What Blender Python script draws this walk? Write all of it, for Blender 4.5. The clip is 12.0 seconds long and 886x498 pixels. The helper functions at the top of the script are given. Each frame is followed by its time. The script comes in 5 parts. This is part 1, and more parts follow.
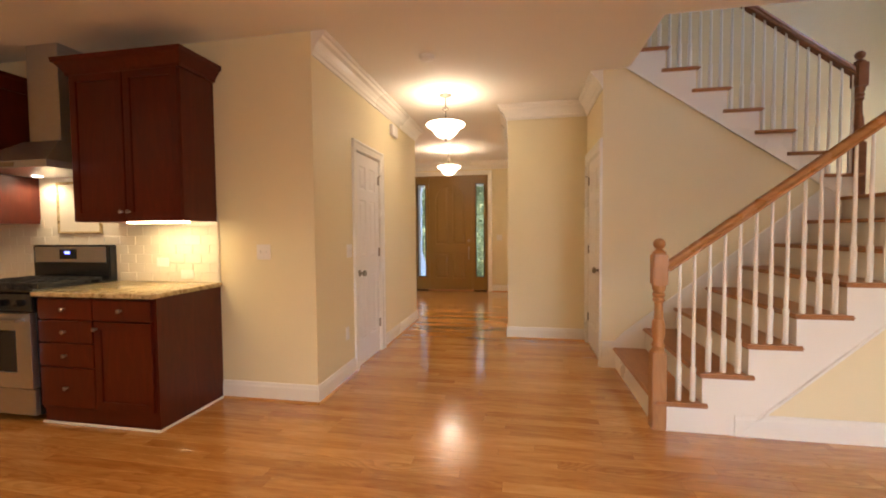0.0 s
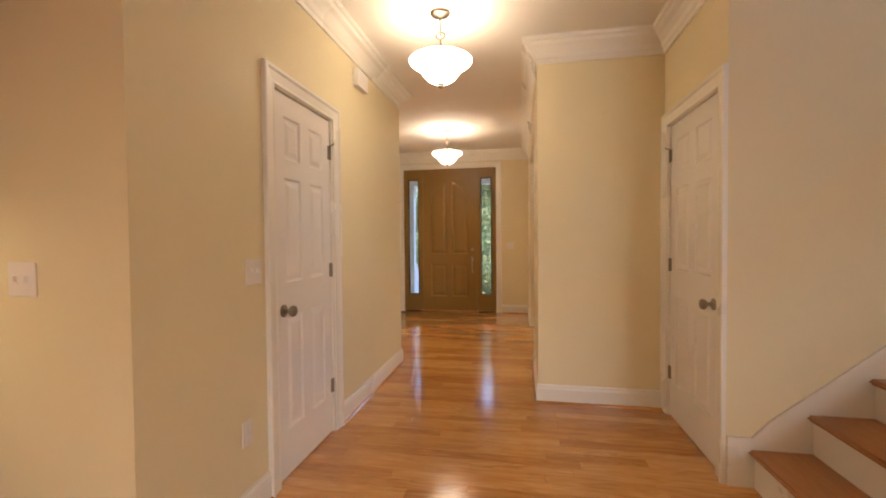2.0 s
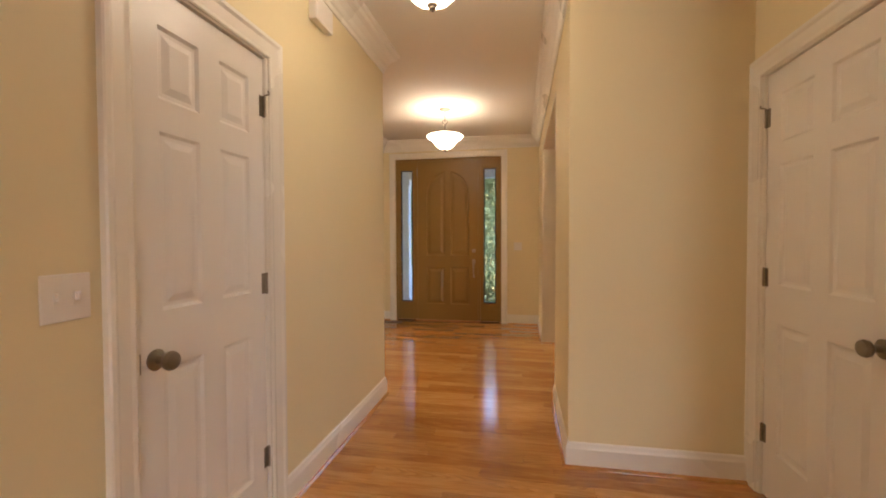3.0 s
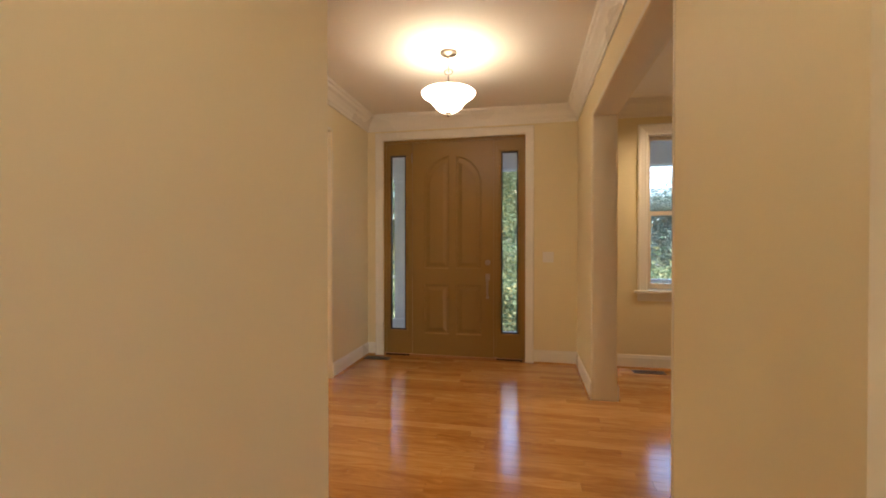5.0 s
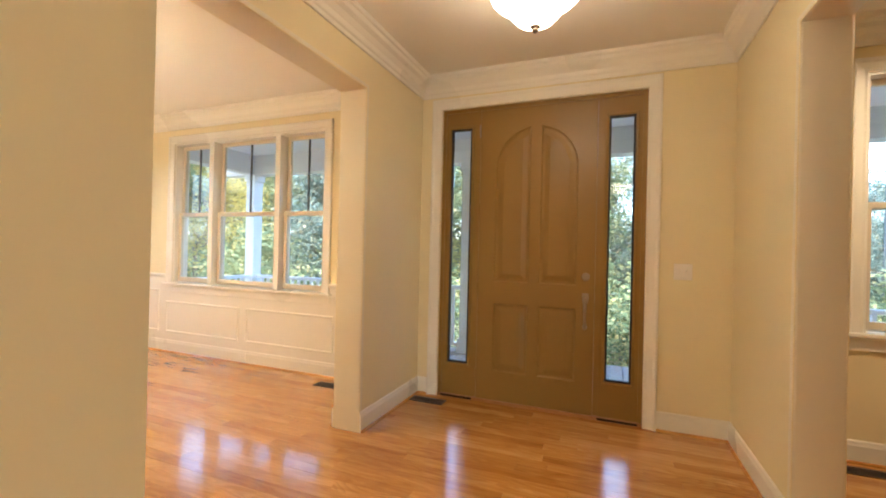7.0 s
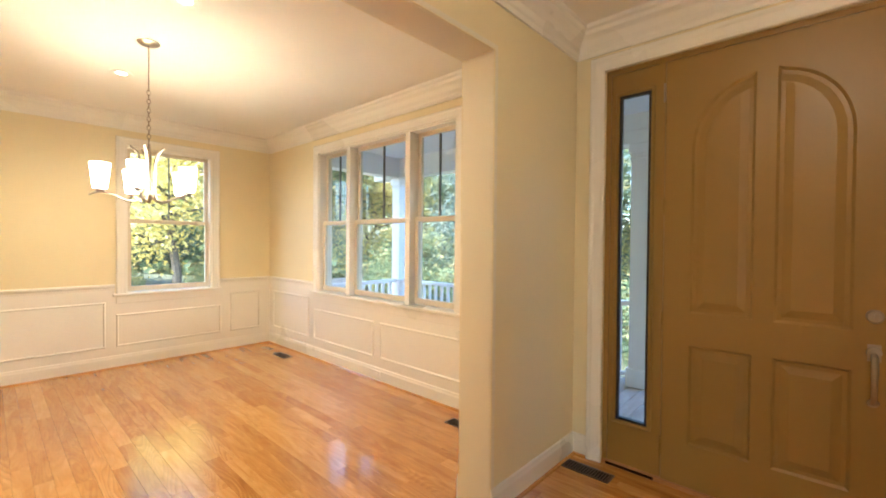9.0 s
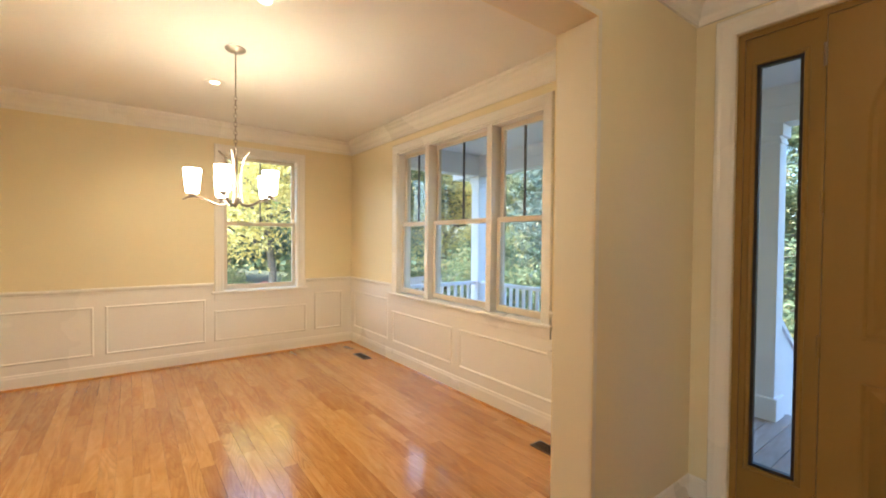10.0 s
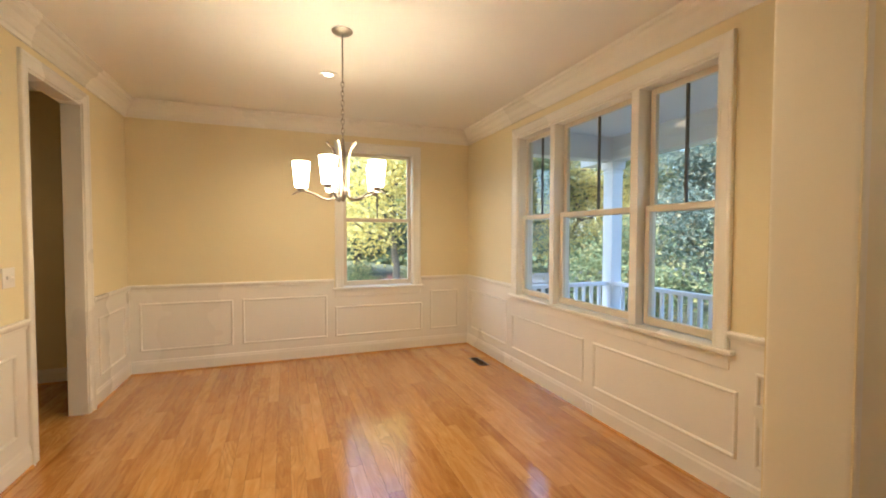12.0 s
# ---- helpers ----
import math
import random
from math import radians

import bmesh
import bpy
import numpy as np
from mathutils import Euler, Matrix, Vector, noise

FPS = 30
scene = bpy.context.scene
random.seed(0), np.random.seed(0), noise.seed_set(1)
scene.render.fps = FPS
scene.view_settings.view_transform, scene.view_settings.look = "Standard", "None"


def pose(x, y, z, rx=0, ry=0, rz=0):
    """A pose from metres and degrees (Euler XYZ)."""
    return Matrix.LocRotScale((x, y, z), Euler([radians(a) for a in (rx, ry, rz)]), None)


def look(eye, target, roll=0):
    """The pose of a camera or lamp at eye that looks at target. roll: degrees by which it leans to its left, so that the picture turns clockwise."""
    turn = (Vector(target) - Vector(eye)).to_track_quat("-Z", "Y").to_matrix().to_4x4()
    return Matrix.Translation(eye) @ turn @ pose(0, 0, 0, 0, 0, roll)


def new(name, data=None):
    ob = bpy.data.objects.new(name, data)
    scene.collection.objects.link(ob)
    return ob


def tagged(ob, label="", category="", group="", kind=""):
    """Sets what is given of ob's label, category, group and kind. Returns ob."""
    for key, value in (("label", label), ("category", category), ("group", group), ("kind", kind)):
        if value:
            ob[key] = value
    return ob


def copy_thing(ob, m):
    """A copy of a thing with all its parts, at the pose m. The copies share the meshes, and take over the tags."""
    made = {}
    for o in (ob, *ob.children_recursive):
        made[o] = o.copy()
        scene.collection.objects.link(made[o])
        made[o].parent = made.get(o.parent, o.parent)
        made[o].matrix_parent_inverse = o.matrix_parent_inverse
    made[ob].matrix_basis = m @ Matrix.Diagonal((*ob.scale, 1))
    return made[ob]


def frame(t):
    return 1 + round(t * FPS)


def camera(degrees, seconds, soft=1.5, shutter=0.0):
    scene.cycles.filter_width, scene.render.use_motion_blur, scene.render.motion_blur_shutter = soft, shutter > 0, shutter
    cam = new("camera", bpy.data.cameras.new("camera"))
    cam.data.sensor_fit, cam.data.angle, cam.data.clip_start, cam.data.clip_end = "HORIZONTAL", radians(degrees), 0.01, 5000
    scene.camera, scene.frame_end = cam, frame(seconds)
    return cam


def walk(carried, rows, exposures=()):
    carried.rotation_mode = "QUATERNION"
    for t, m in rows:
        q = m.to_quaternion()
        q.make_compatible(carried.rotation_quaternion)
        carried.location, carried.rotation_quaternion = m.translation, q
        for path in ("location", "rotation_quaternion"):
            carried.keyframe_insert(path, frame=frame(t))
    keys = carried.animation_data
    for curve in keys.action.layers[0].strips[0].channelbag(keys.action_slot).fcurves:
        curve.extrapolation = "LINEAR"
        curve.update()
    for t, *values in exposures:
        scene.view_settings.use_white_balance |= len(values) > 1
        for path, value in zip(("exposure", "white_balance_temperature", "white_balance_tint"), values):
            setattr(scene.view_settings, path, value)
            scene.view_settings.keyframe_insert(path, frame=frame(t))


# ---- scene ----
cam = camera(93.1, 12.0, soft=1.9)
PATH = [
    (0, (0.253, 0.375, 1.288), (-0.116, 2.339, 1.202), -0.5),
    (0.5, (0.188, 0.782, 1.29), (-0.19, 2.745, 1.223), -0.4),
    (1, (0.107, 1.217, 1.283), (-0.264, 3.182, 1.224), -0.6),
    (1.5, (0.043, 1.669, 1.282), (-0.322, 3.635, 1.224), -1.0),
    (2, (-0.036, 2.131, 1.264), (-0.402, 4.097, 1.215), -0.5),
    (2.5, (-0.102, 2.585, 1.264), (-0.473, 4.55, 1.215), -0.6),
    (3, (-0.169, 3.044, 1.259), (-0.533, 5.01, 1.209), -0.2),
    (3.2, (-0.195, 3.219, 1.261), (-0.554, 5.185, 1.216), -0.1),
    (4.8, (-0.414, 4.491, 1.267), (-0.787, 6.456, 1.258), -0.4),
    (5, (-0.436, 4.645, 1.267), (-0.827, 6.607, 1.249), 0.0),
    (5.5, (-0.489, 5.014, 1.258), (-0.934, 6.964, 1.25), 0.2),
    (6, (-0.567, 5.342, 1.247), (-1.071, 7.277, 1.261), 0.7),
    (6.5, (-0.633, 5.644, 1.24), (-1.237, 7.551, 1.265), 1.0),
    (6.7, (-0.654, 5.748, 1.241), (-1.311, 7.637, 1.261), 1.2),
    (8.3, (-0.871, 6.455, 1.375), (-2.016, 8.094, 1.335), 0.3),
    (8.5, (-0.911, 6.518, 1.379), (-2.121, 8.11, 1.343), 0.2),
    (9, (-1.014, 6.638, 1.386), (-2.367, 8.11, 1.355), 0.5),
    (9.5, (-1.116, 6.724, 1.397), (-2.604, 8.06, 1.369), 0.8),
    (10, (-1.228, 6.798, 1.414), (-2.83, 7.996, 1.374), 0.5),
    (10.5, (-1.339, 6.856, 1.424), (-3.03, 7.922, 1.375), -0.3),
    (11, (-1.434, 6.916, 1.416), (-3.204, 7.847, 1.376), -0.4),
    (11.5, (-1.543, 6.972, 1.415), (-3.369, 7.786, 1.361), -0.0),
    (12, (-1.651, 7.039, 1.415), (-3.522, 7.743, 1.35), 0.1),
]
walk(cam, [(t, look(eye, target, roll)) for t, eye, target, roll in PATH], exposures=[(0.0, 3.31, 5980, 14), (1.5, 3.26, 5900, 14), (3.0, 3.08, 5850, 13), (5.0, 2.97, 5880, 11), (6.5, 3.40, 5760, 7), (8.4, 3.62, 5400, 3), (9.5, 3.32, 5400, 3), (10.5, 3.04, 5500, 4), (12.0, 2.94, 5560, 4)])

# ---- world, sun, exposure ----
world = bpy.data.worlds.new("sky")
world.use_nodes = True
scene.world = world
wn = world.node_tree
sky = wn.nodes.new("ShaderNodeTexSky")
sky.sky_type, sky.sun_disc = "NISHITA", False
sky.sun_elevation, sky.sun_rotation = radians(49), radians(163)
sky.air_density, sky.dust_density = 1.0, 2.5
wn.links.new(sky.outputs[0], wn.nodes["Background"].inputs[0])
wn.nodes["Background"].inputs[1].default_value = 0.15
sun_data = bpy.data.lights.new("sun", "SUN")
sun_data.energy, sun_data.angle, sun_data.color = 2.1, radians(25), (1.0, 0.97, 0.93)
sun = new("sun", sun_data)
sun.matrix_world = look((6, -20, 24), (0, 0, 0))

WARM = (1.0, 0.70, 0.40)
LAMPS = 0.60  # how far the house lamps are turned up against the daylight


def lamp(name, kind, place, power, colour=WARM, size=0.05, target=None, size_y=None, spot=None):
    data = bpy.data.lights.new(name, kind)
    data.energy, data.color = power * LAMPS, colour
    if kind == "AREA":
        data.size = size
        if size_y:
            data.shape, data.size_y = "RECTANGLE", size_y
    else:
        data.shadow_soft_size = size
    if spot:
        data.spot_size, data.spot_blend = radians(spot), 0.6
    ob = new(name, data)
    ob.matrix_world = look(place, target or (place[0], place[1], place[2] - 1))
    return ob


# ---- materials ----
def material(name):
    m = bpy.data.materials.new(name)
    m.use_nodes = True
    t = m.node_tree
    return m, t, t.nodes["Principled BSDF"]


def node(t, kind, **values):
    n = t.nodes.new("ShaderNode" + kind)
    for key, value in values.items():
        n.inputs[key.replace("_", " ")].default_value = value
    return n


def ramp(t, source, stops):
    n = t.nodes.new("ShaderNodeValToRGB")
    e = n.color_ramp.elements
    e[0].position, e[0].color = stops[0][0], (*stops[0][1], 1)
    e[1].position, e[1].color = stops[-1][0], (*stops[-1][1], 1)
    for at, colour in stops[1:-1]:
        e.new(at).color = (*colour, 1)
    t.links.new(source, n.inputs[0])
    return n.outputs[0]


def where(t, scale):
    g = t.nodes.new("ShaderNodeNewGeometry")
    v = t.nodes.new("ShaderNodeVectorMath")
    v.operation = "MULTIPLY"
    v.inputs[1].default_value = scale
    t.links.new(g.outputs["Position"], v.inputs[0])
    return v.outputs[0]


def painted(name, colour, rough=0.5, mottle=0.06, grain=60.0, bump=0.05, coat=0.0):
    """Paint with a slow drift of tone and a fine roller texture."""
    m, t, b = material(name)
    slow = node(t, "TexNoise", Scale=0.9, Detail=4.0)
    t.links.new(where(t, (1, 1, 1)), slow.inputs["Vector"])
    a = tuple(c * (1 - mottle) for c in colour)
    z = tuple(min(1, c * (1 + mottle)) for c in colour)
    t.links.new(ramp(t, slow.outputs[0], [(0.3, a), (0.7, z)]), b.inputs["Base Color"])
    fine = node(t, "TexNoise", Scale=grain, Detail=3.0)
    t.links.new(where(t, (1, 1, 1)), fine.inputs["Vector"])
    bm_ = node(t, "Bump", Strength=bump, Distance=0.004)
    t.links.new(fine.outputs[0], bm_.inputs["Height"])
    t.links.new(bm_.outputs[0], b.inputs["Normal"])
    r = node(t, "MapRange")
    r.inputs["To Min"].default_value, r.inputs["To Max"].default_value = rough * 0.85, min(1, rough * 1.15)
    t.links.new(slow.outputs[0], r.inputs[0])
    t.links.new(r.outputs[0], b.inputs["Roughness"])
    b.inputs["Coat Weight"].default_value = coat
    return m


def timber(name, stops, rough, along="x", island=False, vary=0.5, coat=0.0, bump=0.08, gloss_vary=0.3, figure=0.0, shine=0.5):
    """Wood: long grain, rings and pores, each piece shifted and toned on its own."""
    m, t, b = material(name)
    stretch = {"x": (2.4, 15, 15), "y": (15, 2.4, 15), "z": (15, 15, 2.4)}[along]
    if island:
        rnd = t.nodes.new("ShaderNodeNewGeometry").outputs["Random Per Island"]
    else:
        rnd = t.nodes.new("ShaderNodeObjectInfo").outputs["Random"]
    shift = node(t, "VectorMath")
    shift.operation = "MULTIPLY_ADD"
    t.links.new(rnd, shift.inputs[0])
    shift.inputs[1].default_value = (37.0, 91.0, 53.0)
    t.links.new(where(t, stretch), shift.inputs[2])
    grain = node(t, "TexNoise", Scale=1.0, Detail=8.0, Roughness=0.58, Distortion=1.7)
    t.links.new(shift.outputs[0], grain.inputs["Vector"])
    pores = node(t, "TexNoise", Scale=5.0, Detail=3.0)
    t.links.new(shift.outputs[0], pores.inputs["Vector"])
    mix = node(t, "MapRange")
    mix.inputs["From Min"].default_value, mix.inputs["From Max"].default_value = 0.0, 1.0
    mix.inputs["To Min"].default_value, mix.inputs["To Max"].default_value = -vary / 2, vary / 2
    t.links.new(rnd, mix.inputs[0])
    mix.clamp = False
    add = node(t, "Math")
    add.operation = "ADD"
    t.links.new(grain.outputs[0], add.inputs[0])
    t.links.new(mix.outputs[0], add.inputs[1])
    add2 = node(t, "Math")
    add2.operation = "MULTIPLY_ADD"
    t.links.new(pores.outputs[0], add2.inputs[0])
    add2.inputs[1].default_value = 0.12
    t.links.new(add.outputs[0], add2.inputs[2])
    colour = ramp(t, add2.outputs[0], stops)
    if figure:
        # long arched growth rings, strong on some boards and faint on others
        slow = node(t, "TexNoise", Scale=0.42, Detail=1.0, Roughness=0.4, Distortion=0.25)
        t.links.new(shift.outputs[0], slow.inputs["Vector"])
        rings = node(t, "Math")
        rings.operation = "MULTIPLY"
        rings.inputs[1].default_value = 26.0
        t.links.new(slow.outputs[0], rings.inputs[0])
        saw = node(t, "Math")
        saw.operation = "FRACT"
        t.links.new(rings.outputs[0], saw.inputs[0])
        line = node(t, "MapRange")
        line.inputs["From Min"].default_value, line.inputs["From Max"].default_value = 0.35, 0.95
        t.links.new(saw.outputs[0], line.inputs[0])
        pick = node(t, "Math")
        pick.operation = "MULTIPLY"
        pick.inputs[1].default_value = 7.31
        t.links.new(rnd, pick.inputs[0])
        pick2 = node(t, "Math")
        pick2.operation = "FRACT"
        t.links.new(pick.outputs[0], pick2.inputs[0])
        much = node(t, "MapRange")
        much.inputs["From Min"].default_value, much.inputs["From Max"].default_value = 0.60, 1.0
        much.inputs["To Min"].default_value, much.inputs["To Max"].default_value = figure * 0.12, figure
        t.links.new(pick2.outputs[0], much.inputs[0])
        amount = node(t, "Math")
        amount.operation = "MULTIPLY"
        t.links.new(line.outputs[0], amount.inputs[0])
        t.links.new(much.outputs[0], amount.inputs[1])
        blend = t.nodes.new("ShaderNodeMix")
        blend.data_type = "RGBA"
        t.links.new(amount.outputs[0], blend.inputs[0])
        t.links.new(colour, blend.inputs[6])
        blend.inputs[7].default_value = (*stops[0][1], 1)
        colour = blend.outputs[2]
    t.links.new(colour, b.inputs["Base Color"])
    wear = node(t, "TexNoise", Scale=1.3, Detail=5.0)
    t.links.new(where(t, (1, 1, 1)), wear.inputs["Vector"])
    r = node(t, "MapRange")
    r.inputs["To Min"].default_value, r.inputs["To Max"].default_value = rough * (1 - gloss_vary), rough * (1 + gloss_vary)
    t.links.new(wear.outputs[0], r.inputs[0])
    t.links.new(r.outputs[0], b.inputs["Roughness"])
    bm_ = node(t, "Bump", Strength=bump, Distance=0.002)
    t.links.new(add2.outputs[0], bm_.inputs["Height"])
    t.links.new(bm_.outputs[0], b.inputs["Normal"])
    b.inputs["Coat Weight"].default_value = coat
    b.inputs["Coat Roughness"].default_value = 0.12
    b.inputs["Specular IOR Level"].default_value = shine
    return m


def metal(name, colour, rough, brush=(8, 8, 8)):
    m, t, b = material(name)
    b.inputs["Metallic"].default_value = 1.0
    n = node(t, "TexNoise", Scale=6.0, Detail=5.0)
    t.links.new(where(t, brush), n.inputs["Vector"])
    t.links.new(ramp(t, n.outputs[0], [(0.3, tuple(c * 0.85 for c in colour)), (0.7, colour)]), b.inputs["Base Color"])
    r = node(t, "MapRange")
    r.inputs["To Min"].default_value, r.inputs["To Max"].default_value = rough * 0.7, rough * 1.3
    t.links.new(n.outputs[0], r.inputs[0])
    t.links.new(r.outputs[0], b.inputs["Roughness"])
    return m


def glowing(name, colour, strength):
    m, t, b = material(name)
    b.inputs["Base Color"].default_value = (0.9, 0.88, 0.82, 1)
    b.inputs["Roughness"].default_value = 0.25
    b.inputs["Emission Color"].default_value = (*colour, 1)
    b.inputs["Emission Strength"].default_value = strength
    return m


def glass(name):
    m, t, b = material(name)
    t.nodes.remove(b)
    clear = t.nodes.new("ShaderNodeBsdfTransparent")
    clear.inputs[0].default_value = (0.97, 0.985, 0.98, 1)
    gloss = t.nodes.new("ShaderNodeBsdfGlossy")
    gloss.inputs["Roughness"].default_value = 0.02
    edge = node(t, "LayerWeight", Blend=0.5)
    power = node(t, "Math")
    power.operation = "POWER"
    power.inputs[1].default_value = 4.0
    t.links.new(edge.outputs["Facing"], power.inputs[0])
    fres = node(t, "Math")
    fres.operation = "MULTIPLY_ADD"
    t.links.new(power.outputs[0], fres.inputs[0])
    fres.inputs[1].default_value, fres.inputs[2].default_value = 0.6, 0.035
    mixer = t.nodes.new("ShaderNodeMixShader")
    t.links.new(fres.outputs[0], mixer.inputs[0])
    t.links.new(clear.outputs[0], mixer.inputs[1])
    t.links.new(gloss.outputs[0], mixer.inputs[2])
    t.links.new(mixer.outputs[0], t.nodes["Material Output"].inputs[0])
    return m


def speckled(name, stops, scale, rough):
    m, t, b = material(name)
    n = node(t, "TexNoise", Scale=scale, Detail=9.0, Roughness=0.7, Distortion=0.6)
    t.links.new(where(t, (1, 1, 1)), n.inputs["Vector"])
    t.links.new(ramp(t, n.outputs[0], stops), b.inputs["Base Color"])
    b.inputs["Roughness"].default_value = rough
    return m


def foliage(name, stops):
    m, t, b = material(name)
    rnd = t.nodes.new("ShaderNodeNewGeometry").outputs["Random Per Island"]
    t.links.new(ramp(t, rnd, stops), b.inputs["Base Color"])
    b.inputs["Roughness"].default_value = 0.6
    trans = t.nodes.new("ShaderNodeBsdfTranslucent")
    t.links.new(ramp(t, rnd, [(a, tuple(min(1, 1.3 * v) for v in c)) for a, c in stops]), trans.inputs[0])
    mixer = t.nodes.new("ShaderNodeMixShader")
    mixer.inputs[0].default_value = 0.5
    t.links.new(b.outputs[0], mixer.inputs[1])
    t.links.new(trans.outputs[0], mixer.inputs[2])
    t.links.new(mixer.outputs[0], t.nodes["Material Output"].inputs[0])
    return m


WALL = painted("cream wall paint", (0.80, 0.70, 0.445), 0.55, mottle=0.025)
WHITE = painted("white trim enamel", (0.84, 0.805, 0.72), 0.28, mottle=0.006, grain=25, bump=0.02)
JAMB = painted("off-white jamb paint", (0.79, 0.725, 0.57), 0.4, mottle=0.012)
HARDWARE = metal("satin nickel door hardware", (0.40, 0.33, 0.24), 0.42)
CEIL = painted("white ceiling paint", (0.85, 0.815, 0.735), 0.8, mottle=0.012)
DOORW = painted("white door enamel", (0.82, 0.79, 0.74), 0.3, mottle=0.008, grain=30, bump=0.03)
TAN = painted("tan door paint", (0.280, 0.163, 0.035), 0.36, mottle=0.05, grain=40, bump=0.03)
OAK = [(0.06, (0.24, 0.082, 0.014)), (0.35, (0.42, 0.175, 0.036)), (0.6, (0.55, 0.258, 0.060)), (0.92, (0.69, 0.38, 0.118))]
FLOORW = timber("oak floor plank", OAK, 0.17, "x", vary=0.36, bump=0.012, coat=0.6, figure=0.42)
FLOORS = timber("oak floor strips", OAK, 0.17, "x", island=True, vary=0.36, bump=0.012, coat=0.6, figure=0.42)
TREADW = timber("oak stair tread", [(0.2, (0.31, 0.125, 0.036)), (0.8, (0.45, 0.20, 0.066))], 0.34, "y", vary=0.2, bump=0.02)
RAILW = timber("golden oak rail", [(0.2, (0.29, 0.12, 0.032)), (0.8, (0.48, 0.235, 0.078))], 0.28, "x", vary=0.1, bump=0.03)
NEWELW = timber("turned golden oak", [(0.2, (0.29, 0.12, 0.032)), (0.8, (0.48, 0.235, 0.078))], 0.42, "z", vary=0.1, bump=0.03)
# the rail oak again, redder and darker: the upper stairwell's shade put into its colour
SHADEDOAK = timber("reddish oak darkened for stairwell shade", [(0.2, (0.15, 0.052, 0.018)), (0.8, (0.27, 0.105, 0.036))], 0.3, "x", vary=0.1)
CHERRY = timber("dark cherry cabinet wood", [(0.2, (0.052, 0.0050, 0.0010)), (0.55, (0.075, 0.0078, 0.0014)), (0.85, (0.105, 0.0122, 0.0021))], 0.32, "z", vary=0.12, coat=0.0, shine=0.42, bump=0.01, gloss_vary=0.1)
NICKEL = metal("brushed nickel", (0.36, 0.31, 0.25), 0.33)
PEWTER = metal("aged pewter", (0.30, 0.26, 0.20), 0.35)
STEEL = metal("brushed stainless steel", (0.58, 0.59, 0.62), 0.36, (2, 60, 60))
BLACK = painted("black enamel", (0.012, 0.012, 0.013), 0.25, mottle=0.2)
IRON = painted("cast iron", (0.02, 0.02, 0.02), 0.6, mottle=0.3, bump=0.3)
BROWN = painted("brown vent enamel", (0.07, 0.038, 0.018), 0.4, mottle=0.2)
DARK = painted("dark duct", (0.015, 0.012, 0.01), 0.9)
GROUT = painted("pale grout", (0.73, 0.67, 0.54), 0.9)
TILE = painted("cream glazed tile", (0.76, 0.70, 0.56), 0.12, mottle=0.05, grain=12, bump=0.05)
GRANITE = speckled("speckled gold granite", [(0.3, (0.10, 0.06, 0.025)), (0.45, (0.42, 0.31, 0.14)), (0.58, (0.62, 0.50, 0.27)), (0.75, (0.28, 0.20, 0.10))], 28, 0.12)
PLASTIC = painted("white switch plastic", (0.84, 0.80, 0.74), 0.35, mottle=0.02)
GLASS = glass("clear pane")
SPACER = painted("dark glazing spacer", (0.02, 0.018, 0.016), 0.5)
SASH = painted("putty window vinyl", (0.70, 0.62, 0.48), 0.4, mottle=0.03)
MUNTIN = painted("dark muntin bar", (0.10, 0.085, 0.07), 0.5)
BOWL = glowing("lit frosted bowl glass", (1.0, 0.77, 0.51), 1.35)
SHADE = glowing("lit opal shade glass", (1.0, 0.80, 0.55), 3.1)
CAN = glowing("lit downlight lens", (1.0, 0.76, 0.5), 1.8)
STRIP = glowing("lit under-cabinet strip", (1.0, 0.75, 0.38), 3.0)
DISPLAY = glowing("blue clock display", (0.10, 0.14, 1.0), 0.7)
PORCHW = painted("white porch paint", (0.82, 0.81, 0.85), 0.45, mottle=0.04)
PORCHC = painted("pale porch ceiling", (0.80, 0.79, 0.86), 0.6, mottle=0.04)
DECK = timber("grey deck board", [(0.2, (0.20, 0.16, 0.14)), (0.8, (0.36, 0.31, 0.28))], 0.55, "y", vary=0.3)
SIDING = painted("outer siding", (0.55, 0.53, 0.48), 0.6)
BARK = speckled("grey-brown bark", [(0.3, (0.05, 0.04, 0.03)), (0.6, (0.14, 0.115, 0.09)), (0.8, (0.22, 0.19, 0.16))], 5, 0.9)
GREEN = foliage("green leaves", [(0.0, (0.05, 0.08, 0.042)), (0.45, (0.11, 0.15, 0.072)), (0.8, (0.20, 0.225, 0.11)), (1.0, (0.36, 0.30, 0.12))])
YELLOW = foliage("yellow autumn leaves", [(0.0, (0.30, 0.27, 0.09)), (0.5, (0.54, 0.44, 0.13)), (0.85, (0.62, 0.53, 0.21)), (1.0, (0.26, 0.30, 0.13))])
BLUEG = foliage("cool green leaves", [(0.0, (0.05, 0.075, 0.07)), (0.5, (0.11, 0.15, 0.125)), (0.85, (0.19, 0.225, 0.18)), (1.0, (0.30, 0.23, 0.12))])
RUSSET = foliage("russet shrub leaves", [(0.0, (0.14, 0.05, 0.05)), (0.6, (0.28, 0.10, 0.10)), (1.0, (0.36, 0.20, 0.14))])
DRIVE = speckled("pale gravel drive", [(0.3, (0.34, 0.33, 0.34)), (0.6, (0.46, 0.45, 0.46)), (0.8, (0.40, 0.36, 0.32))], 9.0, 0.95)
POLE = speckled("weathered grey pole wood", [(0.3, (0.075, 0.085, 0.10)), (0.7, (0.13, 0.145, 0.17))], 6.0, 0.85)
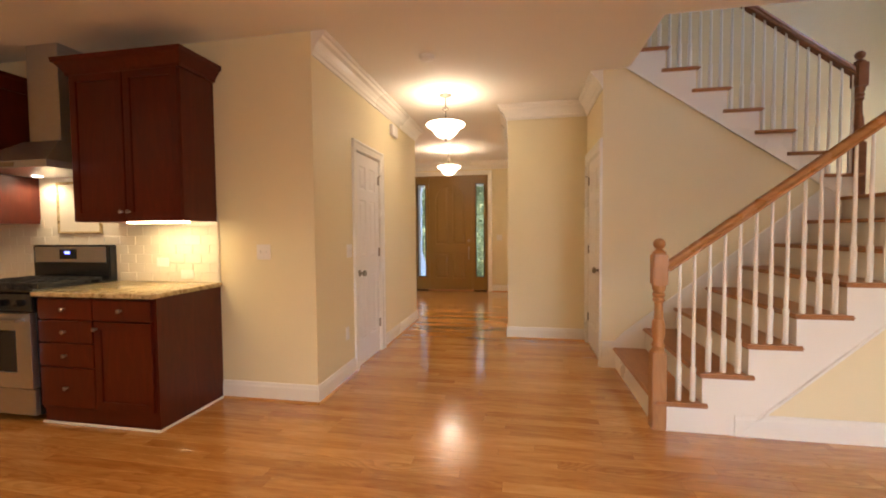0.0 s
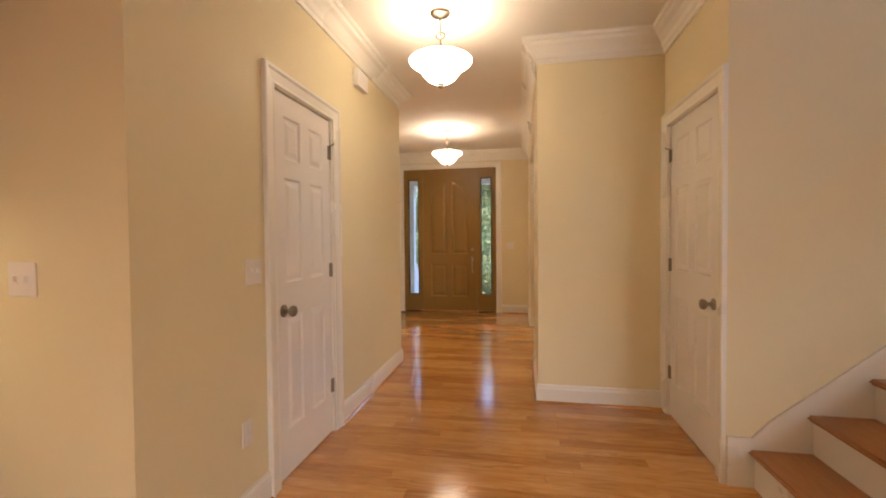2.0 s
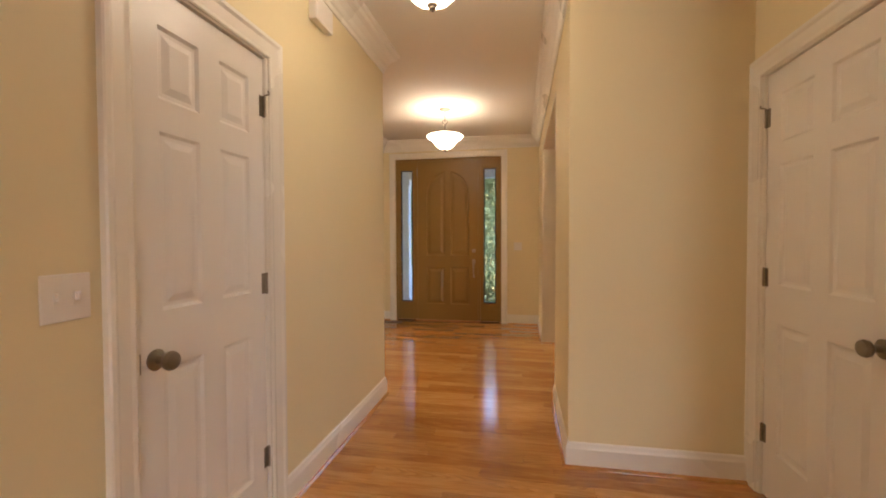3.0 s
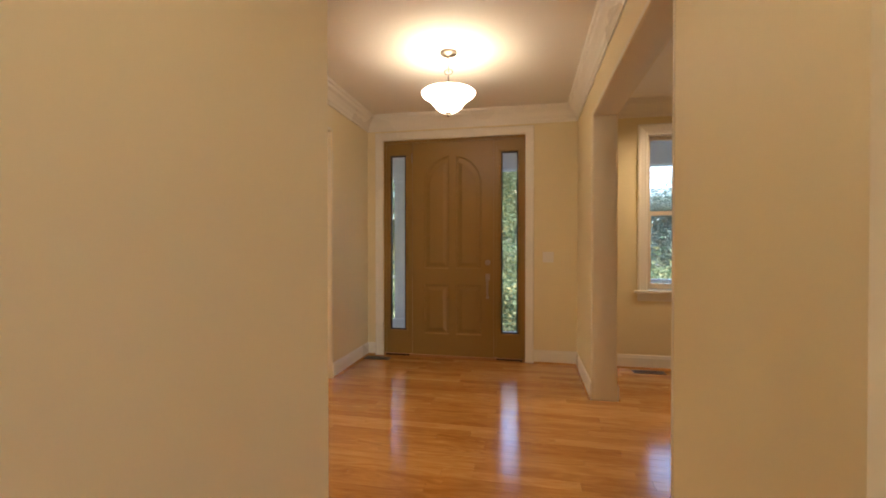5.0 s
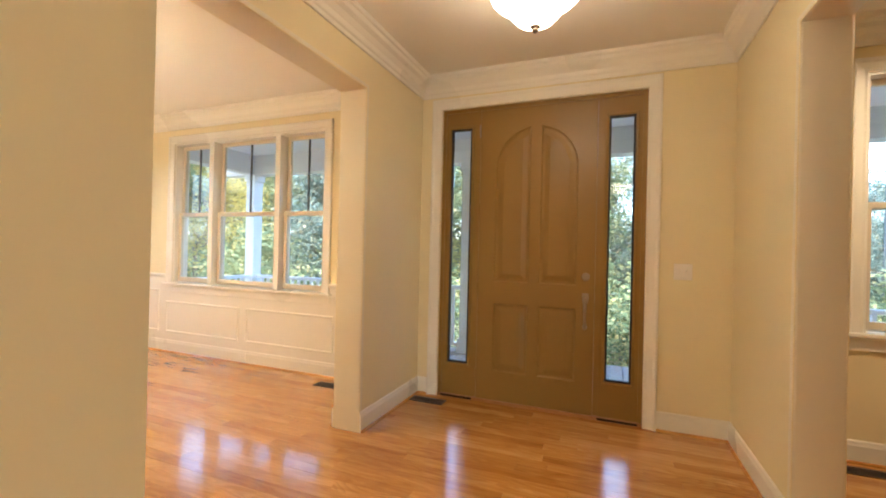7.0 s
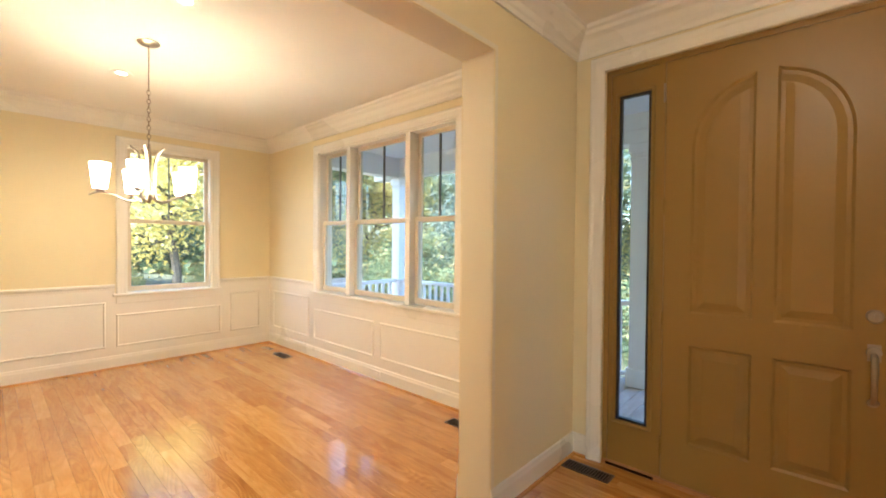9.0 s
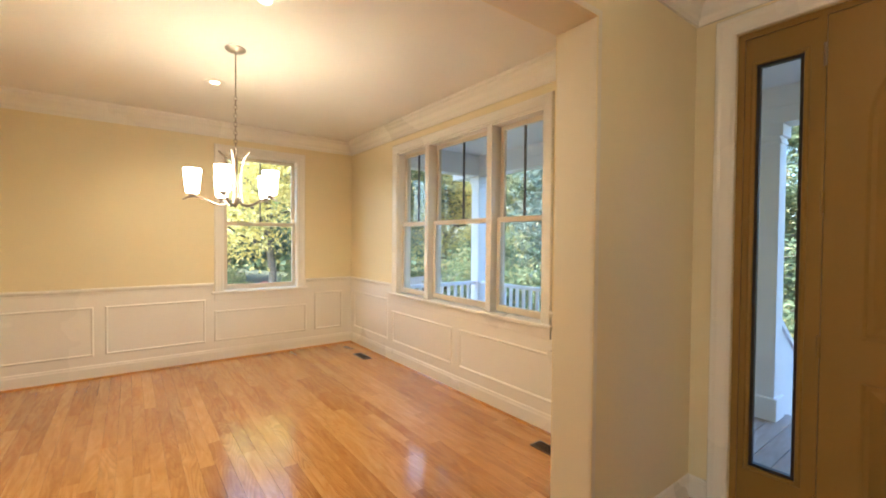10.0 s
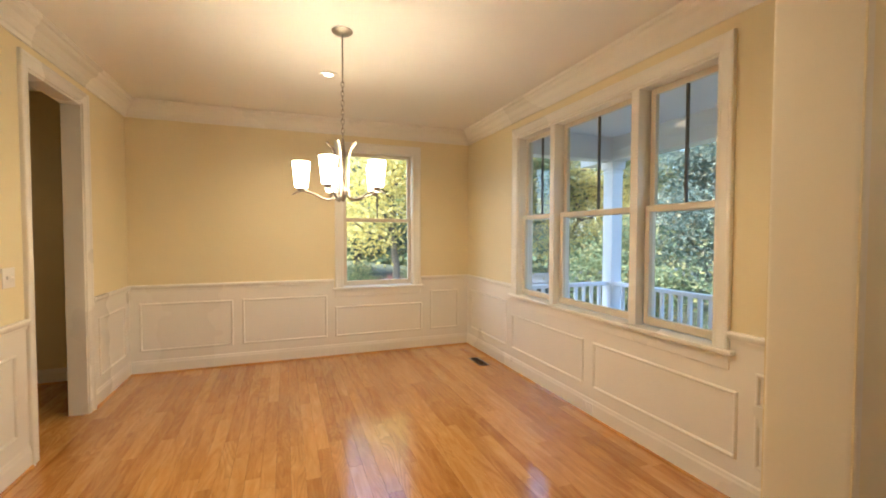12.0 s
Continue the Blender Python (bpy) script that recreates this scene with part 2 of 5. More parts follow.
LAWN = speckled("lawn with fallen leaves", [(0.3, (0.035, 0.045, 0.02)), (0.5, (0.07, 0.075, 0.035)), (0.62, (0.13, 0.09, 0.045)), (0.75, (0.06, 0.06, 0.03))], 3.0, 0.95)
SHINGLE = painted("grey roof shingle", (0.24, 0.24, 0.26), 0.9, mottle=0.2, bump=0.4)


# ---- building helpers ----
def box(bm, x0, y0, z0, x1, y1, z1):
    v = [bm.verts.new(p) for p in ((x0, y0, z0), (x1, y0, z0), (x1, y1, z0), (x0, y1, z0), (x0, y0, z1), (x1, y0, z1), (x1, y1, z1), (x0, y1, z1))]
    for f in ((3, 2, 1, 0), (4, 5, 6, 7), (0, 1, 5, 4), (1, 2, 6, 5), (2, 3, 7, 6), (3, 0, 4, 7)):
        bm.faces.new([v[i] for i in f])
    return bm


def soft_box(x0, y0, z0, x1, y1, z1, edge=0.003, segments=2):
    bm = box(bmesh.new(), x0, y0, z0, x1, y1, z1)
    bmesh.ops.bevel(bm, geom=bm.edges[:], offset=edge, segments=segments, affect="EDGES", profile=0.5)
    return bm


def sweep(bm, pts, up, prof, closed=False):
    """A profile of (across, along up) carried along a path in the plane of normal up, mitred at its corners; across points to the path's left."""
    up = Vector(up)
    pts = [Vector(p) for p in pts]
    n, rings = len(pts), []
    for i, p in enumerate(pts):
        a = (p - pts[i - 1]).normalized() if closed or i else None
        b = (pts[(i + 1) % n] - p).normalized() if closed or i < n - 1 else None
        na = up.cross(a or b)
        nb = up.cross(b or a)
        m = (na + nb) / (1 + na.dot(nb))
        rings.append([bm.verts.new(p + u * m + w * up) for u, w in prof])
    k = len(prof)
    for i in range(n if closed else n - 1):
        r, s = rings[i], rings[(i + 1) % n]
        for j in range(k):
            bm.faces.new((r[j], r[(j + 1) % k], s[(j + 1) % k], s[j]))
    if not closed:
        bm.faces.new(rings[0])
        bm.faces.new(rings[-1][::-1])
    return bm


def lathe(bm, prof, centre=(0, 0, 0), steps=24, axis="z"):
    """A solid turned from (radius, height) pairs about an upright axis, or about y."""
    c = Vector(centre)
    rings = []
    for r, h in prof:
        ring = []
        for i in range(steps):
            a = 2 * math.pi * i / steps
            d = (r * math.cos(a), r * math.sin(a), h) if axis == "z" else (r * math.cos(a), h, r * math.sin(a)) if axis == "y" else (h, r * math.cos(a), r * math.sin(a))
            ring.append(bm.verts.new(c + Vector(d)))
        rings.append(ring)
    for r, s in zip(rings, rings[1:]):
        for i in range(steps):
            bm.faces.new((r[i], r[(i + 1) % steps], s[(i + 1) % steps], s[i]))
    for ring in (rings[0], rings[-1]):
        if (ring[0].co - ring[steps // 2].co).length > 1e-5:
            bm.faces.new(ring)
    return bm


def tube(bm, pts, radius, steps=8):
    """A round bar through the points; radius may be a list."""
    pts = [Vector(p) for p in pts]
    radii = radius if isinstance(radius, list) else [radius] * len(pts)
    rings, side = [], None
    for i, p in enumerate(pts):
        d = (pts[min(i + 1, len(pts) - 1)] - pts[max(i - 1, 0)]).normalized()
        side = (side - d * side.dot(d)).normalized() if side else d.orthogonal().normalized()
        other = d.cross(side)
        rings.append([bm.verts.new(p + radii[i] * (math.cos(2 * math.pi * k / steps) * side + math.sin(2 * math.pi * k / steps) * other)) for k in range(steps)])
    for r, s in zip(rings, rings[1:]):
        for k in range(steps):
            bm.faces.new((r[k], r[(k + 1) % steps], s[(k + 1) % steps], s[k]))
    bm.faces.new(rings[0][::-1])
    bm.faces.new(rings[-1])
    return bm


def mesh_of(bm, name, mat, smooth=False):
    bmesh.ops.recalc_face_normals(bm, faces=bm.faces[:])
    data = bpy.data.meshes.new(name)
    bm.to_mesh(data)
    bm.free()
    data.materials.append(mat)
    if smooth:
        data.polygons.foreach_set("use_smooth", [True] * len(data.polygons))
        data.set_sharp_from_angle(angle=radians(35))
    return data


def part(name, bm, mat, parent, label="", smooth=False, place=None):
    data = bm if isinstance(bm, bpy.types.Mesh) else mesh_of(bm, name, mat, smooth)
    ob = new(name, data)
    ob.parent = parent
    if place is not None:
        ob.matrix_basis = place
    return tagged(ob, label)


def thing(name, label, category, place=None, group="", kind=""):
    ob = new(name)
    ob.empty_display_size = 0.1
    if place is not None:
        ob.matrix_basis = place
    return tagged(ob, label, category, group, kind)


def structure(name, bm, mat, label, category, smooth=False):
    return tagged(new(name, mesh_of(bm, name, mat, smooth)), label, category, "", "structure")


def cells(bm, axis, face, back, a0, a1, z0, z1, holes=()):
    """A slab between two planes across an axis ('x' or 'y'), with rectangular holes (a0, a1, z0, z1) right through it."""
    cs = sorted({a0, a1, *(min(max(h[i], a0), a1) for h in holes for i in (0, 1))})
    zs = sorted({z0, z1, *(min(max(h[i], z0), z1) for h in holes for i in (2, 3))})

    def solid(i, j):
        if not (0 <= i < len(cs) - 1 and 0 <= j < len(zs) - 1):
            return False
        c, z = (cs[i] + cs[i + 1]) / 2, (zs[j] + zs[j + 1]) / 2
        return not any(h[0] < c < h[1] and h[2] < z < h[3] for h in holes)

    made = {}

    def at(c, z, d):
        if (c, z, d) not in made:
            made[c, z, d] = bm.verts.new((d, c, z) if axis == "x" else (c, d, z))
        return made[c, z, d]

    for i in range(len(cs) - 1):
        for j in range(len(zs) - 1):
            if not solid(i, j):
                continue
            c, e, z, y = cs[i], cs[i + 1], zs[j], zs[j + 1]
            for d in (face, back):
                bm.faces.new((at(c, z, d), at(e, z, d), at(e, y, d), at(c, y, d)))
            for off, p, q in (((-1, 0), (c, z), (c, y)), ((1, 0), (e, z), (e, y)), ((0, -1), (c, z), (e, z)), ((0, 1), (c, y), (e, y))):
                if not solid(i + off[0], j + off[1]):
                    bm.faces.new((at(*p, face), at(*q, face), at(*q, back), at(*p, back)))
    return bm


def wall(name, axis, face, back, a0, a1, holes=(), z0=-0.02, z1=2.76, label="cream painted plaster wall", mat=None):
    return structure(name, cells(bmesh.new(), axis, face, back, a0, a1, z0, z1, holes), mat or WALL, label, "wall")


# ---- large structure ----
H = 2.743
FY = 9.27  # inner face of the front wall
BASE = [(0, 0.0), (0.015, 0.0), (0.015, 0.105), (0.011, 0.118), (0.009, 0.133), (0.004, 0.140), (0, 0.140)]
SHOE = [(0.015, 0.0), (0.030, 0.0), (0.029, 0.006), (0.024, 0.013), (0.015, 0.016)]
CROWN = [(0, 2.575), (0.012, 2.575), (0.016, 2.600), (0.026, 2.612), (0.034, 2.640), (0.058, 2.672), (0.084, 2.690), (0.092, 2.712), (0.108, 2.720), (0.112, 2.7425), (0, 2.7425)]
CHAIR = [(0, 0.845), (0.012, 0.848), (0.014, 0.866), (0.026, 0.880), (0.030, 0.894), (0.026, 0.905), (0, 0.907)]
CASING = [(0, 0), (0, 0.010), (0.006, 0.014), (0.020, 0.012), (0.060, 0.017), (0.072, 0.024), (0.086, 0.024), (0.090, 0.019), (0.090, 0)]
RING = [(-0.011, 0), (-0.009, 0.008), (-0.003, 0.013), (0.004, 0.011), (0.009, 0.005), (0.011, 0)]

sub = structure("floor", box(bmesh.new(), -7.0, -3.6, -0.25, 4.8, FY + 0.17, -0.019), DARK, "golden oak strip floor with a glossy finish", "floor")

hole_x, hole_y = 1.21, 3.52
bm = bmesh.new()
box(bm, -7.0, -3.6, H, hole_x, FY + 0.17, H + 0.28)
box(bm, hole_x, -3.6, H, 4.8, hole_y, H + 0.28)
box(bm, hole_x, 5.54, H, 4.8, FY + 0.17, H + 0.28)
structure("ceiling", bm, CEIL, "white painted flat ceiling with an open stairwell", "ceiling")
structure("ceiling_upstairs", box(bmesh.new(), -1.0, 1.5, 5.5, 4.8, 5.7, 5.6), CEIL, "white ceiling over the upper stairwell", "ceiling")

LD = (4.05, 4.71)  # closet door opening in the hall's long wall
RD = (4.56, 5.34)  # door opening under the stairs
wall("wall_kitchen", "y", 3.25, 3.37, -7.0, -1.37)
wall("wall_hall_west", "x", -1.25, -1.37, 3.25, 6.27, [(*LD, -1, 2.05)])
wall("wall_return", "y", 6.27, 6.15, -2.25, -1.37)
wall("wall_dining_east", "x", -2.25, -2.46, 5.57, FY, [(6.42, 8.35, -1, 2.345)])
wall("wall_dining_south", "y", 5.57, 5.45, -6.78, -1.37, [(-5.71, -4.97, -1, 2.43)])
WW = (7.67, 8.53)
wall("wall_dining_west", "x", -6.66, -6.82, 5.57, FY, [(*WW, 0.80, 2.41)])
wall("wall_front", "y", FY, FY + 0.17, -6.82, 4.72, [(-5.41, -3.29, 0.80, 2.41), (-2.06, -0.45, -1, 2.465), (0.77, 2.89, 0.80, 2.41)], z0=-0.25)
wall("wall_hall_east", "x", 0.09, 0.285, 5.42, FY, [(6.33, 8.25, -1, 2.325)])
wall("wall_stub_south", "y", 5.42, 5.54, 0.285, 4.6, [])
wall("wall_closet", "x", 0.985, 1.085, 4.55, 5.42, [(*RD, -1, 2.05)])
wall("wall_study_east", "x", 4.6, 4.72, 1.6, FY, [(2.2, 3.4, 3.9, 5.1)], z1=5.5)
wall("wall_rear", "y", -3.4, -3.52, -7.0, 4.72, [(2.0, 4.4, 0.3, 2.2)])
wall("wall_kitchen_west", "x", -6.9, -7.02, -3.5, 3.25)
wall("wall_living_east", "x", 4.6, 4.72, -3.4, 1.6)
wall("wall_pantry", "y", 3.75, 3.65, -6.78, -3.9)
wall("wall_pantry_east", "x", -3.9, -3.8, 3.65, 5.45)
wall("wall_pantry_west", "x", -6.66, -6.78, 3.65, 5.45)
# the storey above the stairwell
wall("wall_upper_back", "y", 5.42, 5.54, 0.0, 4.6, [], z0=2.76, z1=5.5, label="pale plaster wall of the upper stairwell")
wall("wall_upper_west", "x", 0.0, -0.12, 1.6, 5.54, [], z0=3.03, z1=5.5, label="pale plaster wall of the upper landing")
wall("wall_upper_front", "y", 1.6, 1.48, -0.12, 4.6, [], z0=3.03, z1=5.5, label="pale plaster wall of the upper landing")


def run(name, paths, prof, mat, label, category, closed=False):
    for p in paths:
        ob = structure(name, sweep(bmesh.new(), [(x, y, 0) for x, y in p], (0, 0, 1), prof, closed), mat, label, category)


SKIRTS = [
    [(-1.25, 3.96), (-1.25, 3.25), (-2.065, 3.25)],
    [(-2.25, 6.27), (-1.25, 6.27), (-1.25, 4.80)],
    [(0.985, 5.42), (0.09, 5.42), (0.09, 6.33)],
    [(0.09, 8.25), (0.09, FY), (-0.36, FY)],
    [(-2.15, FY), (-2.25, FY), (-2.25, 8.35)],
    [(-2.46, 8.35), (-2.46, FY), (-6.66, FY), (-6.66, 5.57), (-5.80, 5.57)],
    [(-4.88, 5.57), (-2.46, 5.57), (-2.46, 6.42)],
    [(4.6, FY), (0.285, FY), (0.285, 8.25)],
    [(-6.66, 5.45), (-6.66, 3.75), (-3.9, 3.75)],
]
run("baseboard", SKIRTS, BASE, WHITE, "white painted baseboard with a moulded top", "baseboard")
run("shoe_trim", SKIRTS, SHOE, FLOORS, "narrow oak shoe moulding along the baseboard", "trim")
run("crown_trim", [[(0.985, 4.47), (0.985, 5.42), (0.09, 5.42), (0.09, FY), (-2.25, FY), (-2.25, 6.27), (-1.25, 6.27), (-1.25, 3.25)]], CROWN, WHITE, "white crown moulding round the hall ceiling", "crown moulding")
run("crown_trim", [[(-2.46, FY), (-6.66, FY), (-6.66, 5.57), (-2.46, 5.57)]], CROWN, WHITE, "white crown moulding round the dining room ceiling", "crown moulding", True)
run("crown_trim", [[(4.6, FY), (0.285, FY), (0.285, 5.54)]], CROWN, WHITE, "white crown moulding in the front room", "crown moulding")
run("chair_rail", [[(-2.46, 8.35), (-2.46, FY), (-3.20, FY)], [(-5.50, FY), (-6.66, FY), (-6.66, 8.63)], [(-6.66, 7.57), (-6.66, 5.57), (-5.80, 5.57)], [(-4.88, 5.57), (-2.46, 5.57), (-2.46, 6.42)]], CHAIR, WHITE, "white moulded chair rail over the wainscot", "chair rail")

# wainscot: a thin white skin below the chair rail and picture-frame mouldings on it
bm = cells(bmesh.new(), "y", FY, FY - 0.004, -6.656, -2.464, 0.13, 0.87, [(-5.50, -3.20, 0.79, 1)])
wains_n = structure("wainscot_north", bm, WHITE, "white painted wainscot with picture-frame mouldings", "wainscot")
bm = cells(bmesh.new(), "x", -6.66, -6.656, 5.574, FY - 0.004, 0.13, 0.87, [(7.57, 8.63, 0.79, 1)])
wains_w = structure("wainscot_west", bm, WHITE, "white painted wainscot with picture-frame mouldings", "wainscot")
bm = cells(bmesh.new(), "y", 5.57, 5.574, -6.656, -2.464, 0.13, 0.87, [(-5.80, -4.88, 0, 1)])
wains_s = structure("wainscot_south", bm, WHITE, "white painted wainscot with picture-frame mouldings", "wainscot")
bm = cells(bmesh.new(), "x", -2.46, -2.464, 5.574, 6.42, 0.13, 0.87)
wains_e = structure("wainscot_east", bm, WHITE, "white painted wainscot with picture-frame mouldings", "wainscot")


def frame_moulding(parent, pts, normal):
    part("panel_moulding", sweep(bmesh.new(), pts, normal, RING, True), WHITE, parent)


for a, b, c, d in ((-6.53, -5.63, 0.24, 0.71), (-5.49, -4.38, 0.24, 0.58), (-4.25, -3.16, 0.24, 0.58), (-3.05, -2.6, 0.24, 0.71)):
    frame_moulding(wains_n, [(b, FY - 0.004, c), (b, FY - 0.004, d), (a, FY - 0.004, d), (a, FY - 0.004, c)], (0, -1, 0))
for a, b, c, d in ((5.67, 6.50, 0.24, 0.71), (6.61, 7.48, 0.24, 0.71), (7.59, 8.63, 0.24, 0.57), (8.76, 9.12, 0.24, 0.71)):
    frame_moulding(wains_w, [(-6.656, a, c), (-6.656, a, d), (-6.656, b, d), (-6.656, b, c)], (1, 0, 0))
for a, b in ((-6.52, -5.93), (-4.75, -3.75), (-3.62, -2.6)):
    frame_moulding(wains_s, [(a, 5.574, 0.24), (a, 5.574, 0.71), (b, 5.574, 0.71), (b, 5.574, 0.24)], (0, 1, 0))


def casing(name, axis, face, out, a0, a1, top, label, legs=0.0):
    """Moulded door casing round an opening on a wall face; out is +1 or -1 along the axis, into the room."""
    if axis == "x":
        pts = [(face, a0, legs), (face, a0, top), (face, a1, top), (face, a1, legs)]
        pts = pts if out > 0 else pts[::-1]
        n = (out, 0, 0)
    else:
        pts = [(a1, face, legs), (a1, face, top), (a0, face, top), (a0, face, legs)]
        pts = pts if out > 0 else pts[::-1]
        n = (0, out, 0)
    return structure(name, sweep(bmesh.new(), pts, n, CASING), WHITE, label, "door casing")


casing("casing_closet_trim", "x", -1.25, 1, *LD, 2.04, "white moulded casing round the closet door")
casing("casing_stair_door_trim", "x", 0.985, -1, *RD, 2.04, "white moulded casing round the door under the stairs")
casing("casing_pantry_trim", "y", 5.57, 1, -5.71, -4.97, 2.43, "white moulded casing round the open pantry doorway")
casing("casing_front_door_trim", "y", FY, -1, -2.06, -0.45, 2.465, "white moulded casing round the front door")


def liner(name, axis, p0, p1, a0, a1, top, label):
    """Jamb boards that line an opening through a wall, a little proud of both faces."""
    bm = bmesh.new()
    lo, hi = min(p0, p1) - 0.004, max(p0, p1) + 0.004
    for c0, c1, z0, z1 in ((a0 - 0.002, a0 + 0.016, 0, top - 0.016), (a1 - 0.016, a1 + 0.002, 0, top - 0.016), (a0 - 0.002, a1 + 0.002, top - 0.016, top + 0.002)):
        if axis == "x":
            box(bm, lo, c0, z0, hi, c1, z1)
        else:
            box(bm, c0, lo, z0, c1, hi, z1)
    bmesh.ops.bevel(bm, geom=bm.edges[:], offset=0.003, segments=2, affect="EDGES")
    return structure(name, bm, WHITE if "white" in label else WALL, label, "door jamb")


def wrapped(name, axis, p0, p1, a0, a1, top, label):
    """A plaster-wrapped opening: a skin with wide rounded arrises over jambs and head."""
    bm = bmesh.new()
    lo, hi = min(p0, p1), max(p0, p1)
    r = 0.018
    prof = [(0.03, lo - 0.003), (r, lo - 0.003)] + [(r - r * math.sin(k * math.pi / 8), lo - 0.003 + r - r * math.cos(k * math.pi / 8)) for k in range(1, 5)]
    prof += [(r - r * math.cos(k * math.pi / 8), hi + 0.003 - r + r * math.sin(k * math.pi / 8)) for k in range(0, 4)] + [(r, hi + 0.003), (0.03, hi + 0.003)]
    prof = [(u - 0.004, w) for u, w in prof]
    if axis == "x":
        pts = [(0, a0, 0), (0, a0, top), (0, a1, top), (0, a1, 0)]
        sweep(bm, pts, (1, 0, 0), prof)
    else:
        raise ValueError
    return structure(name, bm, JAMB, label, "opening jamb", True)


wrapped("opening_dining_trim", "x", -2.46, -2.25, 6.42, 8.35, 2.345, "pale round-edged jamb of the wide dining room opening")
wrapped("opening_study_trim", "x", 0.09, 0.285, 6.33, 8.25, 2.325, "pale round-edged jamb of the wide front room opening")
liner("jamb_closet_trim", "x", -1.25, -1.37, *LD, 2.05, "white jamb boards of the closet door")
liner("jamb_stair_door_trim", "x", 0.985, 1.085, *RD, 2.05, "white jamb boards of the door under the stairs")
liner("jamb_pantry_trim", "y", 5.57, 5.45, -5.71, -4.97, 2.43, "white jamb boards of the open pantry doorway")


# ---- windows ----
def window(name, place, widths, label, z0=0.80, z1=2.41):
    """Double-hung units in a row; x along the wall from the opening's left end, y outwards from the inner wall face."""
    win = thing(name, label, "window", place, kind="structure")
    total = sum(widths) + 0.06 * (len(widths) - 1)
    pts = [(0, 0, z0), (0, 0, z1), (total, 0, z1), (total, 0, z0)]
    part("window_casing", sweep(bmesh.new(), pts, (0, -1, 0), CASING), WHITE, win)
    bm = soft_box(-0.12, -0.045, z0 - 0.024, total + 0.12, 0.10, z0 + 0.004, 0.006)
    part("window_sill", bm, WHITE, win)
    part("apron", soft_box(-0.09, -0.016, z0 - 0.105, total + 0.09, -0.001, z0 - 0.024, 0.003), WHITE, win)
    bm = bmesh.new()
    box(bm, 0.0, 0.002, z0 + 0.004, 0.014, 0.168, z1)
    box(bm, total - 0.014, 0.002, z0 + 0.004, total, 0.168, z1)
    box(bm, 0.014, 0.002, z1 - 0.014, total - 0.014, 0.168, z1)
    box(bm, 0.014, 0.10, z0 - 0.02, total - 0.014, 0.19, z0 + 0.02)
    part("jamb_liner", bm, WHITE, win)
    x = 0.0
    for i, w in enumerate(widths):
        if i:
            part("mullion", soft_box(x - 0.062, -0.006, z0 + 0.004, x + 0.002, 0.165, z1 - 0.014, 0.004), WHITE, win)
        mid = (z0 + z1) / 2 - 0.01
        for low, a, b, y in ((True, z0 + 0.02, mid + 0.022, 0.052), (False, mid - 0.022, z1 - 0.014, 0.090)):
            f = 0.040
            bottom = f + 0.010 if low else f
            hole = (x + 0.014 + f, x + w - 0.014 - f, a + bottom, b - f)
            bm = cells(bmesh.new(), "y", y, y + 0.032, x + 0.014, x + w - 0.014, a, b, [hole])
            bmesh.ops.bevel(bm, geom=bm.edges[:], offset=0.002, segments=1, affect="EDGES")
            sash = part("lower_sash" if low else "upper_sash", bm, SASH, win)
            pane = part("pane", box(bmesh.new(), hole[0] - 0.004, y + 0.013, hole[2] - 0.004, hole[1] + 0.004, y + 0.018, hole[3] + 0.004), GLASS, sash)
            pane.visible_shadow = False
            if not low:
                c = (hole[0] + hole[1]) / 2
                part("muntin", soft_box(c - 0.007, y + 0.006, hole[2], c + 0.007, y + 0.026, hole[3], 0.002), MUNTIN, sash)
        x += w + 0.06
    return win


TRIPLE = (0.56, 0.88, 0.56)
window("window_1", pose(-5.41, FY, 0), TRIPLE, "white-cased triple double-hung window over the wainscot")
window("window_2", pose(0.77, FY, 0), TRIPLE, "white-cased triple double-hung window in the front room")
window("window_3", pose(-6.66, WW[0], 0, 0, 0, 90), (WW[1] - WW[0],), "white-cased single double-hung window over the wainscot")


# ---- doors ----
def relief(slab, outline, y, mat, depth=0.008, steps=((0.008, 1.0), (0.026, 1.0), (0.060, 0.15))):
    """A sunk and raised door panel within a counter-clockwise outline of (x, z) on the face y, looking along +y."""
    bm = bmesh.new()
    pts = [Vector((x, 0, z)) for x, z in outline]
    n = len(pts)
    rings = []
    for inset, sink in ((0.0, 0.0), *steps):
        ring = []
        for i, p in enumerate(pts):
            a, b = (p - pts[i - 1]).normalized(), (pts[(i + 1) % n] - p).normalized()
            na, nb = Vector((-a.z, 0, a.x)), Vector((-b.z, 0, b.x))
            m = (na + nb) / (1 + na.dot(nb))
            q = p + m * inset
            ring.append(bm.verts.new((q.x, y + sink * depth, q.z)))
        rings.append(ring)
    for r, s in zip(rings, rings[1:]):
        for i in range(n):
            bm.faces.new((r[i], r[(i + 1) % n], s[(i + 1) % n], s[i]))
    bm.faces.new(rings[-1])
    return part("panel", bm, mat, slab)


